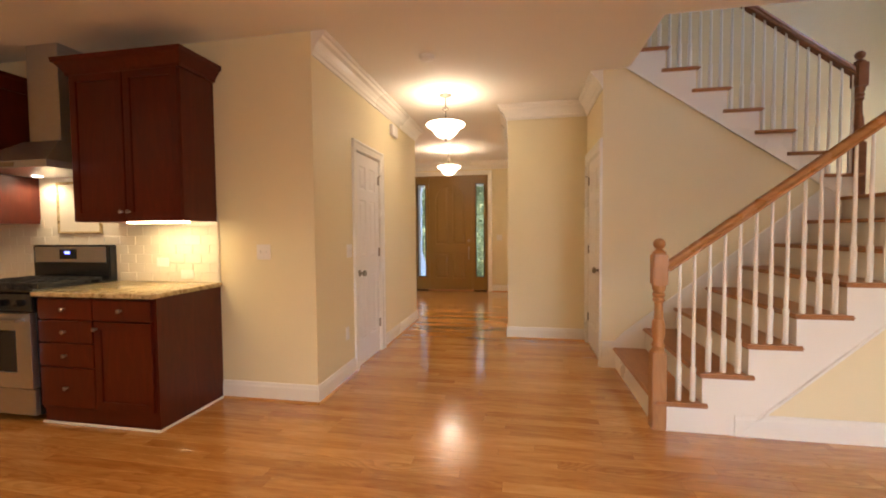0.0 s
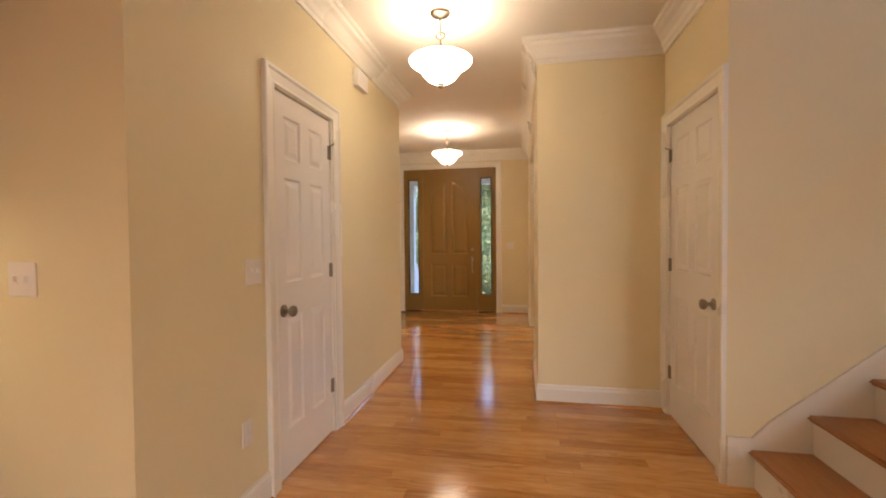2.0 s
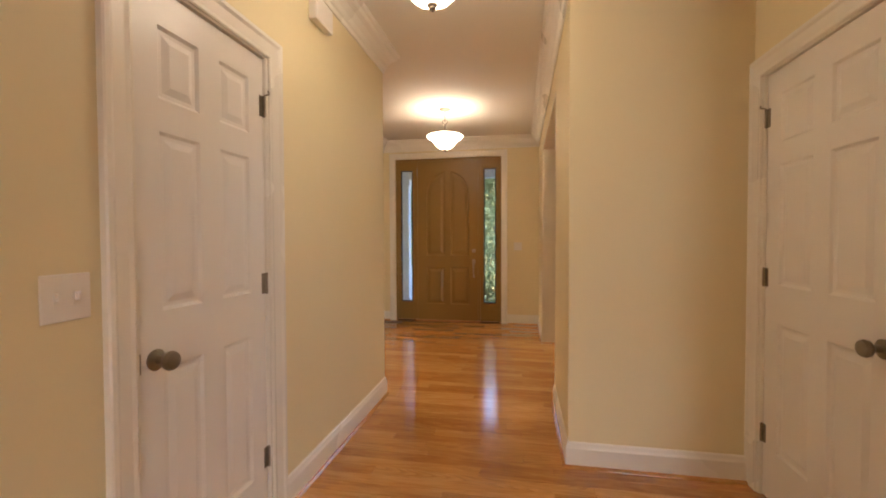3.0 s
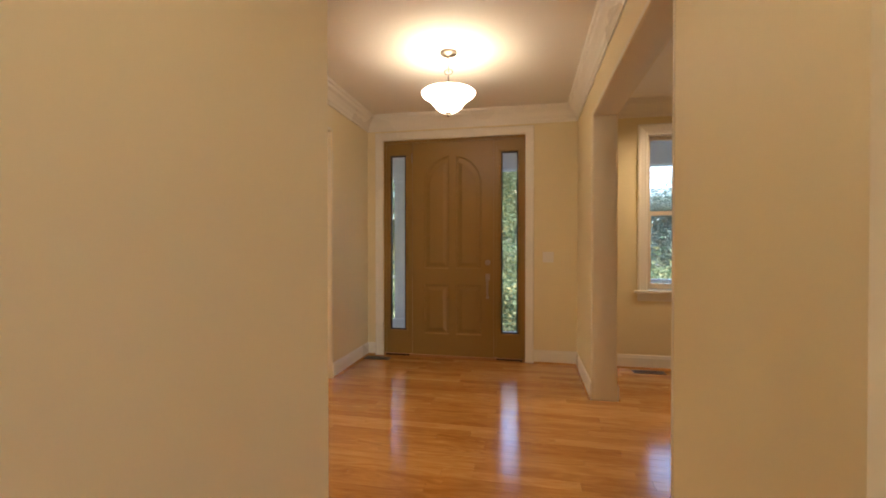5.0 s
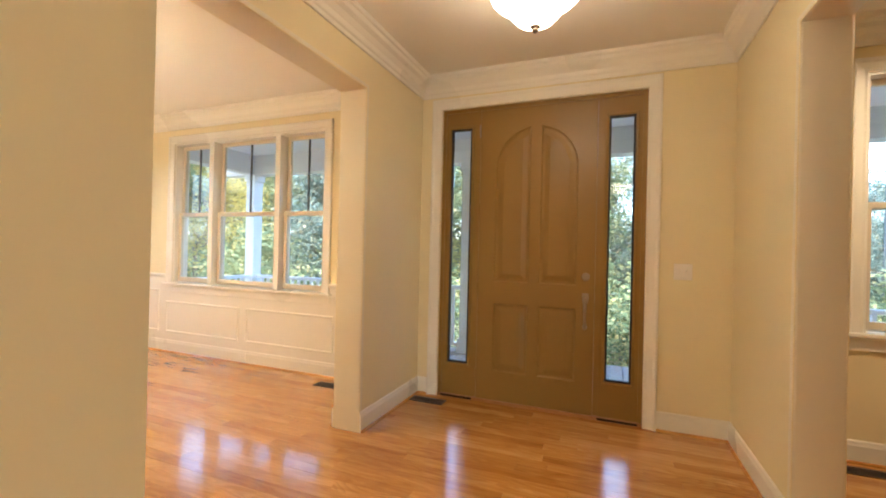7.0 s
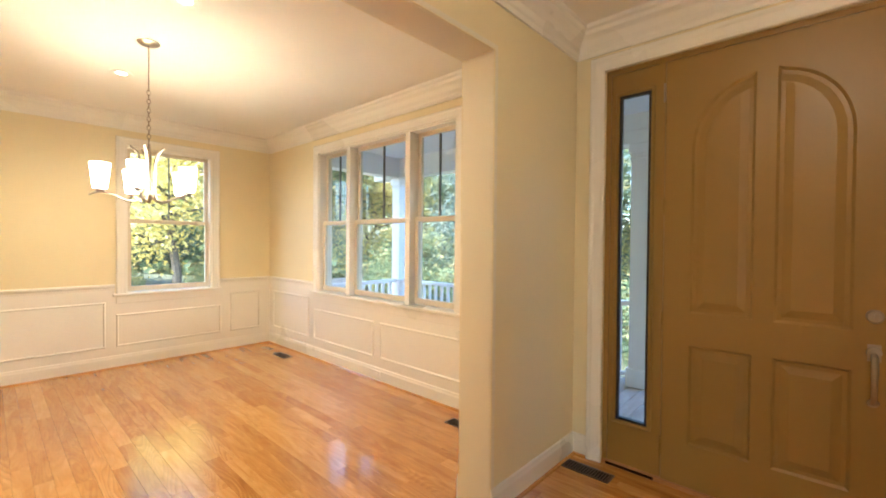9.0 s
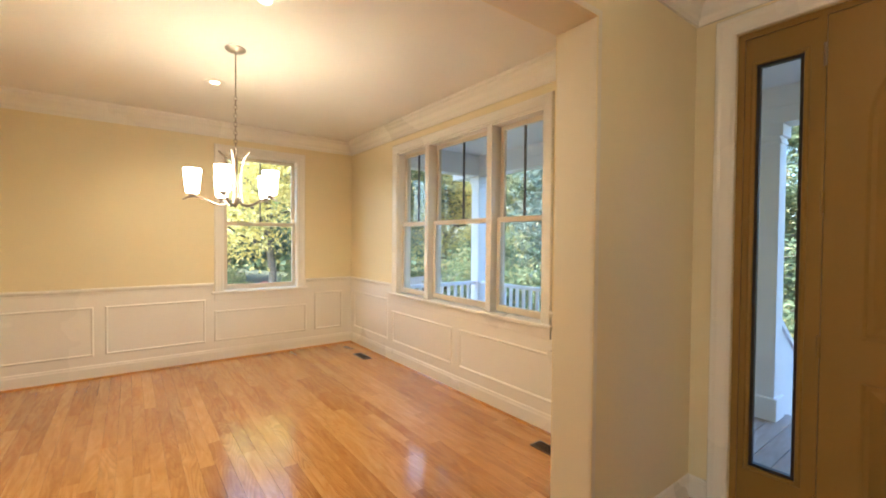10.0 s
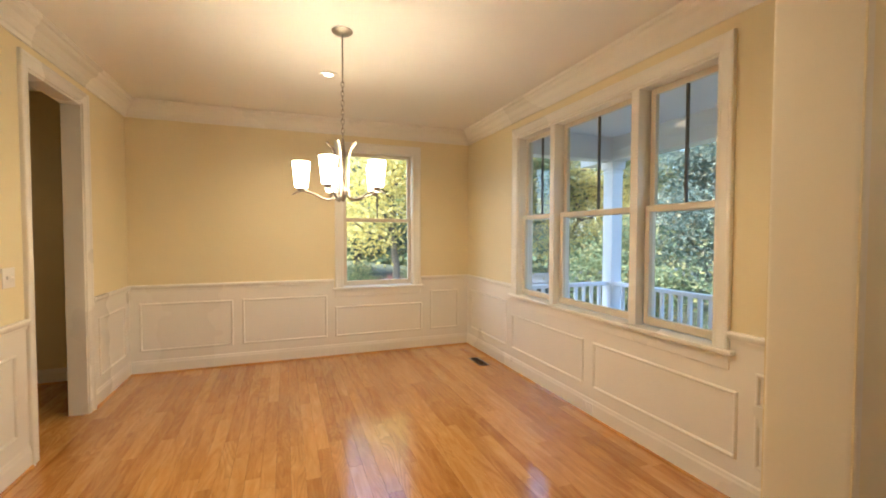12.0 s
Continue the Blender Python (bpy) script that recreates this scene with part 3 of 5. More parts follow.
def slab_with(outlines, w, h, thick, mat, parent):
    """A door leaf of width w with panel-shaped openings in its face at y = 0, backed by a core."""
    bm = bmesh.new()
    edges = []
    for loop in ([(0, 0), (w, 0), (w, h), (0, h)], *outlines):
        vs = [bm.verts.new((x, 0, z)) for x, z in loop]
        edges += [bm.edges.new((vs[i], vs[(i + 1) % len(vs)])) for i in range(len(vs))]
    bmesh.ops.triangle_fill(bm, use_beauty=True, use_dissolve=False, edges=edges)
    box(bm, 0, 0.0165, 0, w, thick, h)
    for a, b in (((0, 0), (w, 0)), ((w, 0), (w, h)), ((w, h), (0, h)), ((0, h), (0, 0))):
        bm.faces.new([bm.verts.new(p) for p in ((a[0], 0, a[1]), (b[0], 0, b[1]), (b[0], 0.017, b[1]), (a[0], 0.017, a[1]))])
    return part("slab", bm, mat, parent)


def knob_mesh(y0):
    bm = bmesh.new()
    lathe(bm, [(0.0, y0), (0.032, y0), (0.033, y0 - 0.005), (0.028, y0 - 0.009), (0.013, y0 - 0.012), (0.011, y0 - 0.03), (0.017, y0 - 0.036), (0.027, y0 - 0.045), (0.030, y0 - 0.056), (0.026, y0 - 0.066), (0.012, y0 - 0.072), (0.0, y0 - 0.072)], steps=20, axis="y")
    return bm


def six_panel(name, place, w, hinge_left, label):
    """A white six-panel door; its face looks along -y, x from its left edge."""
    door = thing(name, label, "door", place, kind="structure")
    h = 2.022
    st, ml = 0.105 if w > 0.7 else 0.095, 0.10
    pw = (w - 2 * st - ml) / 2
    outs = []
    for z0, z1 in ((0.24, 0.85), (1.03, 1.585), (1.685, 1.91)):
        for x0 in (st, st + pw + ml):
            outs.append([(x0, z0), (x0 + pw, z0), (x0 + pw, z1), (x0, z1)])
    slab = slab_with(outs, w, h, 0.035, DOORW, door)
    for o in outs:
        relief(slab, o, 0, DOORW, 0.009, ((0.010, 1.0), (0.022, 1.0), (0.045, 0.1)))
    kx = w - 0.065 if hinge_left else 0.065
    part("knob", knob_mesh(0), PEWTER, door, "dark pewter round knob", True, pose(kx, 0, 0.885))
    ex = w - 0.001 if hinge_left else 0.001
    hx = -0.004 if hinge_left else w + 0.004
    for z in (0.30, 1.06, 1.82):
        bm = lathe(bmesh.new(), [(0.0, -0.047), (0.004, -0.047), (0.0065, -0.044), (0.0065, 0.044), (0.004, 0.047), (0.0, 0.047)], (hx, -0.007, z), 10)
        box(bm, min(hx, hx + (0.028 if hinge_left else -0.028)), -0.003, z - 0.044, max(hx, hx + (0.028 if hinge_left else -0.028)), -0.0005, z + 0.044)
        part("hinge", bm, PEWTER, door, "", True)
    part("stop_pin", tube(bmesh.new(), [(hx, -0.008, 1.868), (hx, -0.03, 1.872), (hx + (0.03 if hinge_left else -0.03), -0.045, 1.872)], 0.004), PEWTER, door)
    part("strike", box(bmesh.new(), ex - 0.012 if hinge_left else ex, -0.002, 0.855, ex if hinge_left else ex + 0.012, -0.0005, 0.915), PEWTER, door)
    return door


# on the hall's west wall the door faces +x, so its local x runs along +y
six_panel("door_1", pose(-1.262, LD[0] + 0.017, 0.008, 0, 0, 90), LD[1] - LD[0] - 0.034, False, "closed white six-panel closet door with a dark knob")
six_panel("door_2", pose(0.997, RD[1] - 0.017, 0.008, 0, 0, -90), RD[1] - RD[0] - 0.034, True, "closed white six-panel door under the stairs")

# front door: leaf between two sidelights, all in one tan frame
front = thing("door_3", "closed tan front door with arched panels between glazed sidelights", "front door", pose(0, FY + 0.02, 0), kind="structure")
X0, XA, XB, X1, DT = -2.06, -1.735, -0.775, -0.45, 2.465
bm = bmesh.new()
for a, b, z0, z1 in ((X0 - 0.002, X0 + 0.03, 0, DT), (X1 - 0.03, X1 + 0.002, 0, DT), (X0 + 0.03, X1 - 0.03, DT - 0.03, DT + 0.002), (XA - 0.016, XA + 0.016, 0.03, DT - 0.03), (XB - 0.016, XB + 0.016, 0.03, DT - 0.03)):
    box(bm, a, 0.0, z0, b, 0.13, z1)
part("frame", bm, TAN, front)
part("threshold", soft_box(X0, -0.015, -0.018, X1, 0.20, 0.022, 0.005), TREADW, front, "oak threshold")
for a, b in ((X0 + 0.03, XA - 0.016), (XB + 0.016, X1 - 0.03)):
    g = (a + 0.045, b - 0.045, 0.29, 2.30)
    # added black strip that stands in for the dark slot below each sidelight
    part("slot_strip", soft_box(a, -0.0185, 0.003, b, -0.0155, 0.020, 0.001), BLACK, front, "black strip for the dark slot under the sidelight")
    bm = cells(bmesh.new(), "y", 0.012, 0.055, a, b, 0.022, DT - 0.03, [g])
    side = part("sidelight", bm, TAN, front, "tan sidelight frame")
    part("bead", sweep(bmesh.new(), [(g[0], 0.012, g[2]), (g[0], 0.012, g[3]), (g[1], 0.012, g[3]), (g[1], 0.012, g[2])], (0, -1, 0), [(-0.003, 0), (0.0, 0.008), (0.012, 0.010), (0.02, 0.004), (0.02, 0)], True), TAN, side)
    bm = cells(bmesh.new(), "y", 0.015, 0.040, g[0], g[1], g[2], g[3], [(g[0] + 0.017, g[1] - 0.017, g[2] + 0.017, g[3] - 0.017)])
    part("glazing_edge", bm, SPACER, side, "black glazing edge")
    pane = part("pane", box(bmesh.new(), g[0] + 0.002, 0.030, g[2] + 0.002, g[1] - 0.002, 0.034, g[3] - 0.002), GLASS, side)
    pane.visible_shadow = False
la, lb = XA + 0.018, XB - 0.018
lw = lb - la
outs = []
st, ml = 0.135, 0.085
pw = (lw - 2 * st - ml) / 2
for x0 in (st, st + pw + ml):
    outs.append([(x0, 0.24), (x0 + pw, 0.24), (x0 + pw, 0.80), (x0, 0.80)])
rad = pw * 1.08
top_l = [(st, 0.98), (st + pw, 0.98), (st + pw, 2.255)] + [(st + rad - rad * math.cos(k * math.pi / 18) if k < 9 else st, 1.90 + 0.345 * math.sin(k * math.pi / 18)) for k in range(8, -1, -1)]
outs.append(top_l)
outs.append([(lw - x, z) for x, z in top_l][::-1])
slab = slab_with(outs, lw, DT - 0.054, 0.045, TAN, front)
slab.matrix_basis = pose(la, 0.004, 0.022)
for o in outs:
    relief(slab, o, 0, TAN, 0.012, ((0.012, 1.0), (0.030, 1.0), (0.066, 0.1)))
for z in (0.22, 0.95, 1.60, 2.26):
    part("hinge", lathe(bmesh.new(), [(0, -0.05), (0.007, -0.05), (0.007, 0.05), (0, 0.05)], (la - 0.004, -0.006, z), 10), TAN if z < 2 else NICKEL, front, "", True)
bm = lathe(bmesh.new(), [(0.0, 0.0), (0.030, 0.0), (0.030, -0.012), (0.024, -0.018), (0.0, -0.018)], (0, 0, 0), 20, "y")
box(bm, -0.004, -0.034, -0.014, 0.004, -0.016, 0.014)
part("deadbolt", bm, HARDWARE, front, "brushed nickel deadbolt", True, pose(lb - 0.065, 0.004, 1.075))
bm = bmesh.new()
tube(bm, [(0, -0.01, 0.0), (0, -0.045, -0.01), (0, -0.055, -0.05), (0, -0.05, -0.12), (0, -0.048, -0.17), (0, -0.03, -0.205), (0, -0.005, -0.215)], [0.012, 0.012, 0.013, 0.011, 0.011, 0.010, 0.010], 10)
lathe(bm, [(0.0, 0.0), (0.026, 0.0), (0.024, -0.012), (0.0, -0.014)], (0, 0, 0.01), 16, "y")
lathe(bm, [(0.0, 0.0), (0.020, 0.0), (0.018, -0.008), (0.0, -0.01)], (0, 0, -0.215), 16, "y")
box(bm, -0.022, -0.004, -0.03, 0.022, 0.0, 0.045)
part("handle", bm, HARDWARE, front, "brushed nickel grip handle", True, pose(lb - 0.065, 0.004, 0.905))


# ---- stairs ----
RISE, RUN, NX = 0.193, 0.256, 1.08
SY0, SY1 = 3.22, 4.47  # open side and wall side of the lower flight
stairs = thing("staircase", "open-string staircase with oak treads and white risers", "staircase", kind="structure")


def tread_mesh(length, depth, ends=0.03):
    """A tread with rounded nosing in front and at its open end; x runs back from the nosing, y from the open end."""
    bm = box(bmesh.new(), 0, -ends, -0.028, depth, length, 0)
    rim = [e for e in bm.edges if abs(e.verts[0].co.z - e.verts[1].co.z) < 1e-6 and (max(v.co.x for v in e.verts) < 1e-6 or max(v.co.y for v in e.verts) < -ends + 1e-6)]
    bmesh.ops.bevel(bm, geom=rim, offset=0.012, segments=3, affect="EDGES")
    return mesh_of(bm, "tread", TREADW, True)


lower_tread = tread_mesh(SY1 - SY0, RUN + 0.055)
for k in range(1, 8):
    x = NX + RUN * (k - 1)
    part("tread", lower_tread, None, stairs, place=pose(x, SY0, RISE * k))
    part("riser", box(bmesh.new(), x + 0.028, SY0 + 0.002, RISE * (k - 1), x + 0.043, SY1, RISE * k - 0.028), WHITE, stairs)
LX = NX + RUN * 7  # landing edge
part("riser", box(bmesh.new(), LX + 0.028, SY0 + 0.002, RISE * 7, LX + 0.043, SY1, RISE * 8 - 0.028), WHITE, stairs)
bm = box(bmesh.new(), LX, SY0 - 0.03, RISE * 8 - 0.028, 4.59, 5.415, RISE * 8)
part("landing", bm, TREADW, stairs, "oak landing floor")
UX = LX + 0.13  # first riser of the upper flight
UY = 4.45
upper_tread = tread_mesh(5.415 - UY, RUN + 0.055)
for k in range(1, 9):
    x = UX + 0.028 - 0.25 * (k - 1)
    z = RISE * (8 + k)
    tr = part("tread", upper_tread, None, stairs, place=pose(x, UY, z) @ Matrix.Diagonal((-1, 1, 1, 1)))
    part("riser", box(bmesh.new(), x - 0.043, UY + 0.002, z - RISE, x - 0.028, 5.415, z - 0.028), WHITE, stairs)


def outline_slab(pts, y0, y1):
    bm = bmesh.new()
    a = [bm.verts.new((x, y0, z)) for x, z in pts]
    b = [bm.verts.new((x, y1, z)) for x, z in pts]
    bm.faces.new(a)
    bm.faces.new(b[::-1])
    for i in range(len(pts)):
        j = (i + 1) % len(pts)
        bm.faces.new((a[i], a[j], b[j], b[i]))
    return bm


def stepped(x0, run, n, z0):
    pts = []
    for k in range(n):
        pts += [(x0 + run * k, z0 + RISE * k), (x0 + run * k, z0 + RISE * (k + 1) - 0.028)]
    return pts


# white open stringer of the lower flight, and the plaster wall below it
pts = stepped(NX + 0.029, RUN, 8, 0.0)
top = pts[-1]
pts += [(4.59, top[1]), (4.59, top[1] - 0.26), (LX + 0.05, top[1] - 0.26), (NX + 0.029 + 0.47, 0.0)]
part("stringer", outline_slab(pts, SY0, SY0 + 0.02), WHITE, stairs, "white painted stringer")
part("skirt_edge", sweep(bmesh.new(), [(NX + 0.50, SY0, 0.004), (LX + 0.05, SY0, top[1] - 0.26), (4.59, SY0, top[1] - 0.26)], (0, -1, 0), [(0, 0), (0.0, 0.008), (0.014, 0.010), (0.02, 0.0)]), WHITE, stairs)
structure("wall_under_stairs", outline_slab([(NX + 0.49, -0.02), (4.59, -0.02), (4.59, top[1] - 0.25), (LX + 0.05, top[1] - 0.25)], SY0 + 0.006, SY0 + 0.10), WALL, "cream painted wall under the open stringer", "wall")
run("baseboard", [[(4.59, SY0 + 0.006), (NX + 0.47, SY0 + 0.006)]], BASE, WHITE, "white painted baseboard under the stairs", "baseboard")
# wall side: plaster with a sloping white skirt; its top follows the upper flight
zig = []
for k in range(8):
    x = UX - 0.25 * k
    zig += [(x, RISE * (8 + k)), (x, RISE * (9 + k) - 0.028)]
structure("wall_stair_middle", outline_slab([(0.985, -0.02), (UX, -0.02), (UX, 1.52), (1.21, 2.742), (0.985, 2.742)], SY1, SY1 + 0.08), WALL, "cream plaster wall between the two flights", "wall")
ups = zig + [(1.10, zig[-1][1]), (1.10, 2.80), (UX, 1.47)]
part("stringer", outline_slab(ups, UY, UY + 0.019), WHITE, stairs, "white painted upper stringer")
part("skirt_edge", sweep(bmesh.new(), [(UX, UY, 1.47), (1.10, UY, 2.80)], (0, -1, 0), [(-0.012, 0), (-0.012, 0.008), (0.010, 0.010), (0.014, 0.0)]), WHITE, stairs)
sk = [(0.987, 0.0), (NX + 0.03, 0.0), (LX + 0.02, RISE * 7 + 0.02), (LX + 0.02, RISE * 8 + 0.16), (LX - 0.06, RISE * 8 + 0.13), (NX + 0.10, 0.34), (NX + 0.02, 0.25), (0.987, 0.25)]
part("wall_skirt", outline_slab(sk, SY1 - 0.016, SY1 - 0.001), WHITE, stairs, "white sloping skirt board")
part("soffit", outline_slab([(UX, 1.44), (1.10, 2.78), (1.10, 2.74), (UX, 1.40)], UY + 0.11, 5.415), WALL, stairs)

# balusters, newels and rails
sq = 0.016


def baluster(h, low=0.20):
    """Square foot, then a slim taper to the rail."""
    bm = bmesh.new()
    rows = [(0, sq), (low, sq), (low + 0.015, sq * 1.05), (low + 0.03, 0.011), (low + 0.06, 0.0135), (low + 0.10, 0.0125), (h, 0.0085)]
    rings = []
    for i, (z, r) in enumerate(rows):
        n = 8
        ring = []
        for k in range(n):
            a = 2 * math.pi * (k + 0.5) / n
            q = r / max(abs(math.cos(a)), abs(math.sin(a))) if i < 3 else r
            ring.append(bm.verts.new((q * math.cos(a), q * math.sin(a), z)))
        rings.append(ring)
    for r, s in zip(rings, rings[1:]):
        for k in range(8):
            bm.faces.new((r[k], r[(k + 1) % 8], s[(k + 1) % 8], s[k]))
    bm.faces.new(rings[0][::-1])
    bm.faces.new(rings[-1])
    return mesh_of(bm, "baluster", WHITE, True)


def newel(place, h, label, foot=0.30, mat=NEWELW):
    """A turned newel with square blocks and a ball top."""
    ob = thing("newel_post", label, "newel post", place, "newel posts")
    s = 0.044
    bm = box(bmesh.new(), -s, -s, 0, s, s, foot)
    bmesh.ops.bevel(bm, geom=bm.edges[:], offset=0.006, segments=2, affect="EDGES")
    part("foot_block", bm, mat, ob)
    bm = box(bmesh.new(), -s, -s, h - 0.30, s, s, h - 0.10)
    bmesh.ops.bevel(bm, geom=bm.edges[:], offset=0.008, segments=2, affect="EDGES")
    part("head_block", bm, mat, ob)
    a, b = foot, h - 0.30
    d = b - a
    prof = [(0.040, a - 0.001), (0.041, a + 0.012), (0.034, a + 0.022), (0.034, a + 0.03), (0.041, a + 0.042), (0.034, a + 0.055), (0.030, a + 0.07), (0.037, a + 0.10), (0.040, a + 0.14), (0.036, a + 0.20), (0.028, b - 0.22), (0.025, b - 0.14), (0.026, b - 0.11), (0.038, b - 0.095), (0.030, b - 0.08), (0.040, b - 0.06), (0.030, b - 0.045), (0.041, b - 0.02), (0.040, b + 0.001)]
    part("turning", lathe(bmesh.new(), prof, steps=20), mat, ob, "", True)
    prof = [(0.0, h - 0.101), (0.040, h - 0.10), (0.040, h - 0.088), (0.028, h - 0.080), (0.020, h - 0.072)] + [(0.036 * math.cos(t), h - 0.036 + 0.036 * math.sin(t)) for t in [radians(a) for a in range(-60, 90, 15)]] + [(0.0, h)]
    part("ball", lathe(bmesh.new(), prof, steps=20), mat, ob, "", True)
    return ob


newel(pose(NX + 0.035, SY0 + 0.035, 0), 1.23, "turned golden oak newel at the foot of the stairs", 0.50)
# this newel's darker wood colour carries the stairwell shade
newel(pose(UX, UY + 0.035, RISE * 8), 1.20, "turned oak newel on the half landing, coloured darker for shade", 0.45, SHADEDOAK)
newel(pose(UX, SY0 + 0.035, RISE * 8), 1.20, "turned oak newel at the landing edge", 0.45)

RPROF = [(-0.030, 0), (0.030, 0), (0.031, 0.012), (0.024, 0.022), (0.030, 0.036), (0.026, 0.052), (0.012, 0.060), (-0.012, 0.060), (-0.026, 0.052), (-0.030, 0.036), (-0.024, 0.022), (-0.031, 0.012)]


def handrail(a, b, label, mat=RAILW):
    a, b = Vector(a), Vector(b)
    d = (b - a).normalized()
    up = d.cross(Vector((0, -1, 0)))
    up = up if up.z > 0 else -up
    rail = thing("handrail", label, "handrail", group="stair handrails")
    part("rail", sweep(bmesh.new(), [a, b], up, RPROF), mat, rail, "", True)
    return rail


slope = RISE / RUN
rail0 = 1.02
handrail((NX + 0.095, SY0 + 0.035, rail0), (UX - 0.04, SY0 + 0.035, rail0 + slope * (UX - NX - 0.135)), "golden oak handrail up the lower flight")
slope2 = RISE / 0.25
zr2 = RISE * 8 + 1.0
# same oak as the lower rail, with the dim light above painted in
handrail((UX - 0.04, UY + 0.035, zr2), (0.95, UY + 0.035, zr2 + slope2 * (UX - 0.99)), "oak handrail up the upper flight, coloured darker for shade", SHADEDOAK)
guard = thing("balustrade", "white tapered balusters on the lower flight", "balustrade")
for k in range(1, 8):
    for f in ((0.5, 0.83) if k == 1 else (0.17, 0.5, 0.83)):
        x = NX + 0.03 + RUN * (k - 1 + f)
        z = RISE * k
        h = rail0 + slope * (x - NX - 0.095) - z + 0.004
        part("baluster", baluster(h, 0.195), WHITE, guard, place=pose(x, SY0 + 0.035, z))
guard2 = thing("balustrade", "white tapered balusters on the upper flight", "balustrade")
for k in range(1, 9):
    for f in (0.17, 0.5, 0.83):
        x = UX - 0.25 * (k - 1 + f)
        z = RISE * (8 + k)
        h = zr2 + slope2 * (UX - 0.04 - x) - z + 0.004
        part("baluster", baluster(h, 0.195), WHITE, guard2, place=pose(x, UY + 0.035, z))


# ---- kitchen ----
def shaker(x0, z0, x1, z1, y, mat, parent, name, knob, inset=0.055):
    """A flat-panel cabinet front on the face y, looking along -y."""
    bm = cells(bmesh.new(), "y", y - 0.019, y - 0.001, x0, x1, z0, z1, [(x0 + inset, x1 - inset, z0 + inset, z1 - inset)])
    bmesh.ops.bevel(bm, geom=bm.edges[:], offset=0.003, segments=2, affect="EDGES")
    front_ = part(name, bm, mat, parent)
    part("panel", box(bmesh.new(), x0 + inset - 0.004, y - 0.010, z0 + inset - 0.004, x1 - inset + 0.004, y - 0.002, z1 - inset + 0.004), mat, front_)
    knob_on(front_, *knob, y - 0.019)


def knob_on(front_, x, z, y):
    prof = [(0.0, 0.0), (0.009, 0.0), (0.006, -0.006), (0.006, -0.012), (0.014, -0.018), (0.015, -0.024), (0.010, -0.029), (0.0, -0.030)]
    part("knob", lathe(bmesh.new(), prof, (x, y, z), 14, "y"), NICKEL, front_, "brushed nickel knob", True)


def drawer(x0, z0, x1, z1, y, parent):
    f = part("drawer_front", soft_box(x0, y - 0.019, z0, x1, y - 0.001, z1, 0.004), CHERRY, parent)
    knob_on(f, (x0 + x1) / 2, (z0 + z1) / 2, y - 0.019)


KX, KY = -2.06, 3.245  # cabinet run's end and the wall behind it
base = thing("base_cabinet", "dark cherry base cabinet with drawers and one door", "cabinet")
bx0 = KX - 0.915
bm = box(bmesh.new(), bx0, KY - 0.59, 0.10, KX, KY, 0.872)
box(bm, bx0, KY - 0.578, 0.0, KX - 0.002, KY, 0.10)
part("body", bm, CHERRY, base)
part("end_panel", soft_box(KX + 0.0005, KY - 0.588, 0.0, KX + 0.014, KY, 0.872, 0.002), CHERRY, base)
fy = KY - 0.59
m = bx0 + 0.455
for z0, z1 in ((0.72, 0.86), (0.565, 0.712), (0.40, 0.557), (0.125, 0.392)):
    drawer(bx0 + 0.012, z0, m - 0.004, z1, fy, base)
drawer(m + 0.004, 0.72, KX - 0.012, 0.86, fy, base)
shaker(m + 0.004, 0.125, KX - 0.012, 0.712, fy, CHERRY, base, "door", (m + 0.03, 0.665))
part("shoe_strip", soft_box(bx0, KY - 0.601, 0.0, KX + 0.026, KY - 0.589, 0.016, 0.004), WHITE, base)
part("shoe_strip", soft_box(KX + 0.0145, KY - 0.588, 0.0, KX + 0.026, KY - 0.012, 0.016, 0.004), WHITE, base)
bm = soft_box(bx0 - 0.004, KY - 0.64, 0.873, KX + 0.035, KY - 0.001, 0.905, 0.008, 3)
tagged(new("worktop", mesh_of(bm, "worktop", GRANITE, True)), "gold speckled granite worktop on the base cabinet", "countertop")


def upper_cabinet(x0, x1, z0, z1, label, doors=2, front_y=None, lit=False):
    cab = thing("wall_cabinet", label, "cabinet", group="wall cabinets")
    y = front_y or KY - 0.32
    part("body", box(bmesh.new(), x0, y, z0, x1, KY, z1), CHERRY, cab)
    w = (x1 - x0) / doors
    for i in range(doors):
        a = x0 + w * i
        k = a + w - 0.03 if i == 0 and doors == 2 else a + 0.03
        shaker(a + 0.004, z0 + 0.004, a + w - 0.004, z1 - 0.02, y, CHERRY, cab, "door", (k, z0 + 0.07), 0.06)
    prof = [(0.0, z1 - 0.03), (0.020, z1 - 0.03), (0.024, z1 - 0.01), (0.036, z1 + 0.01), (0.060, z1 + 0.045), (0.075, z1 + 0.055), (0.080, z1 + 0.085), (0.0, z1 + 0.085)]
    crown = sweep(bmesh.new(), [(x0, KY, 0), (x0, y - 0.002, 0), (x1, y - 0.002, 0), (x1, KY, 0)][::-1], (0, 0, 1), prof)
    part("crown", crown, CHERRY, cab)
    part("top_board", box(bmesh.new(), x0 + 0.002, y, z1 + 0.055, x1 - 0.002, KY - 0.001, z1 + 0.07), CHERRY, cab)
    if lit:
        part("light_strip", soft_box(x0 + 0.40, y + 0.03, z0 - 0.013, x1 - 0.04, y + 0.10, z0 - 0.001, 0.004), STRIP, cab, "glowing under-cabinet light bar")
    return cab


upper_cabinet(KX - 0.912, KX, 1.375, 2.46, "dark cherry two-door wall cabinet with crown moulding", lit=True)
lamp("under_cabinet_light", "AREA", (KX - 0.28, KY - 0.20, 1.345), 0.36, (1.0, 0.74, 0.36), 0.45, size_y=0.08)
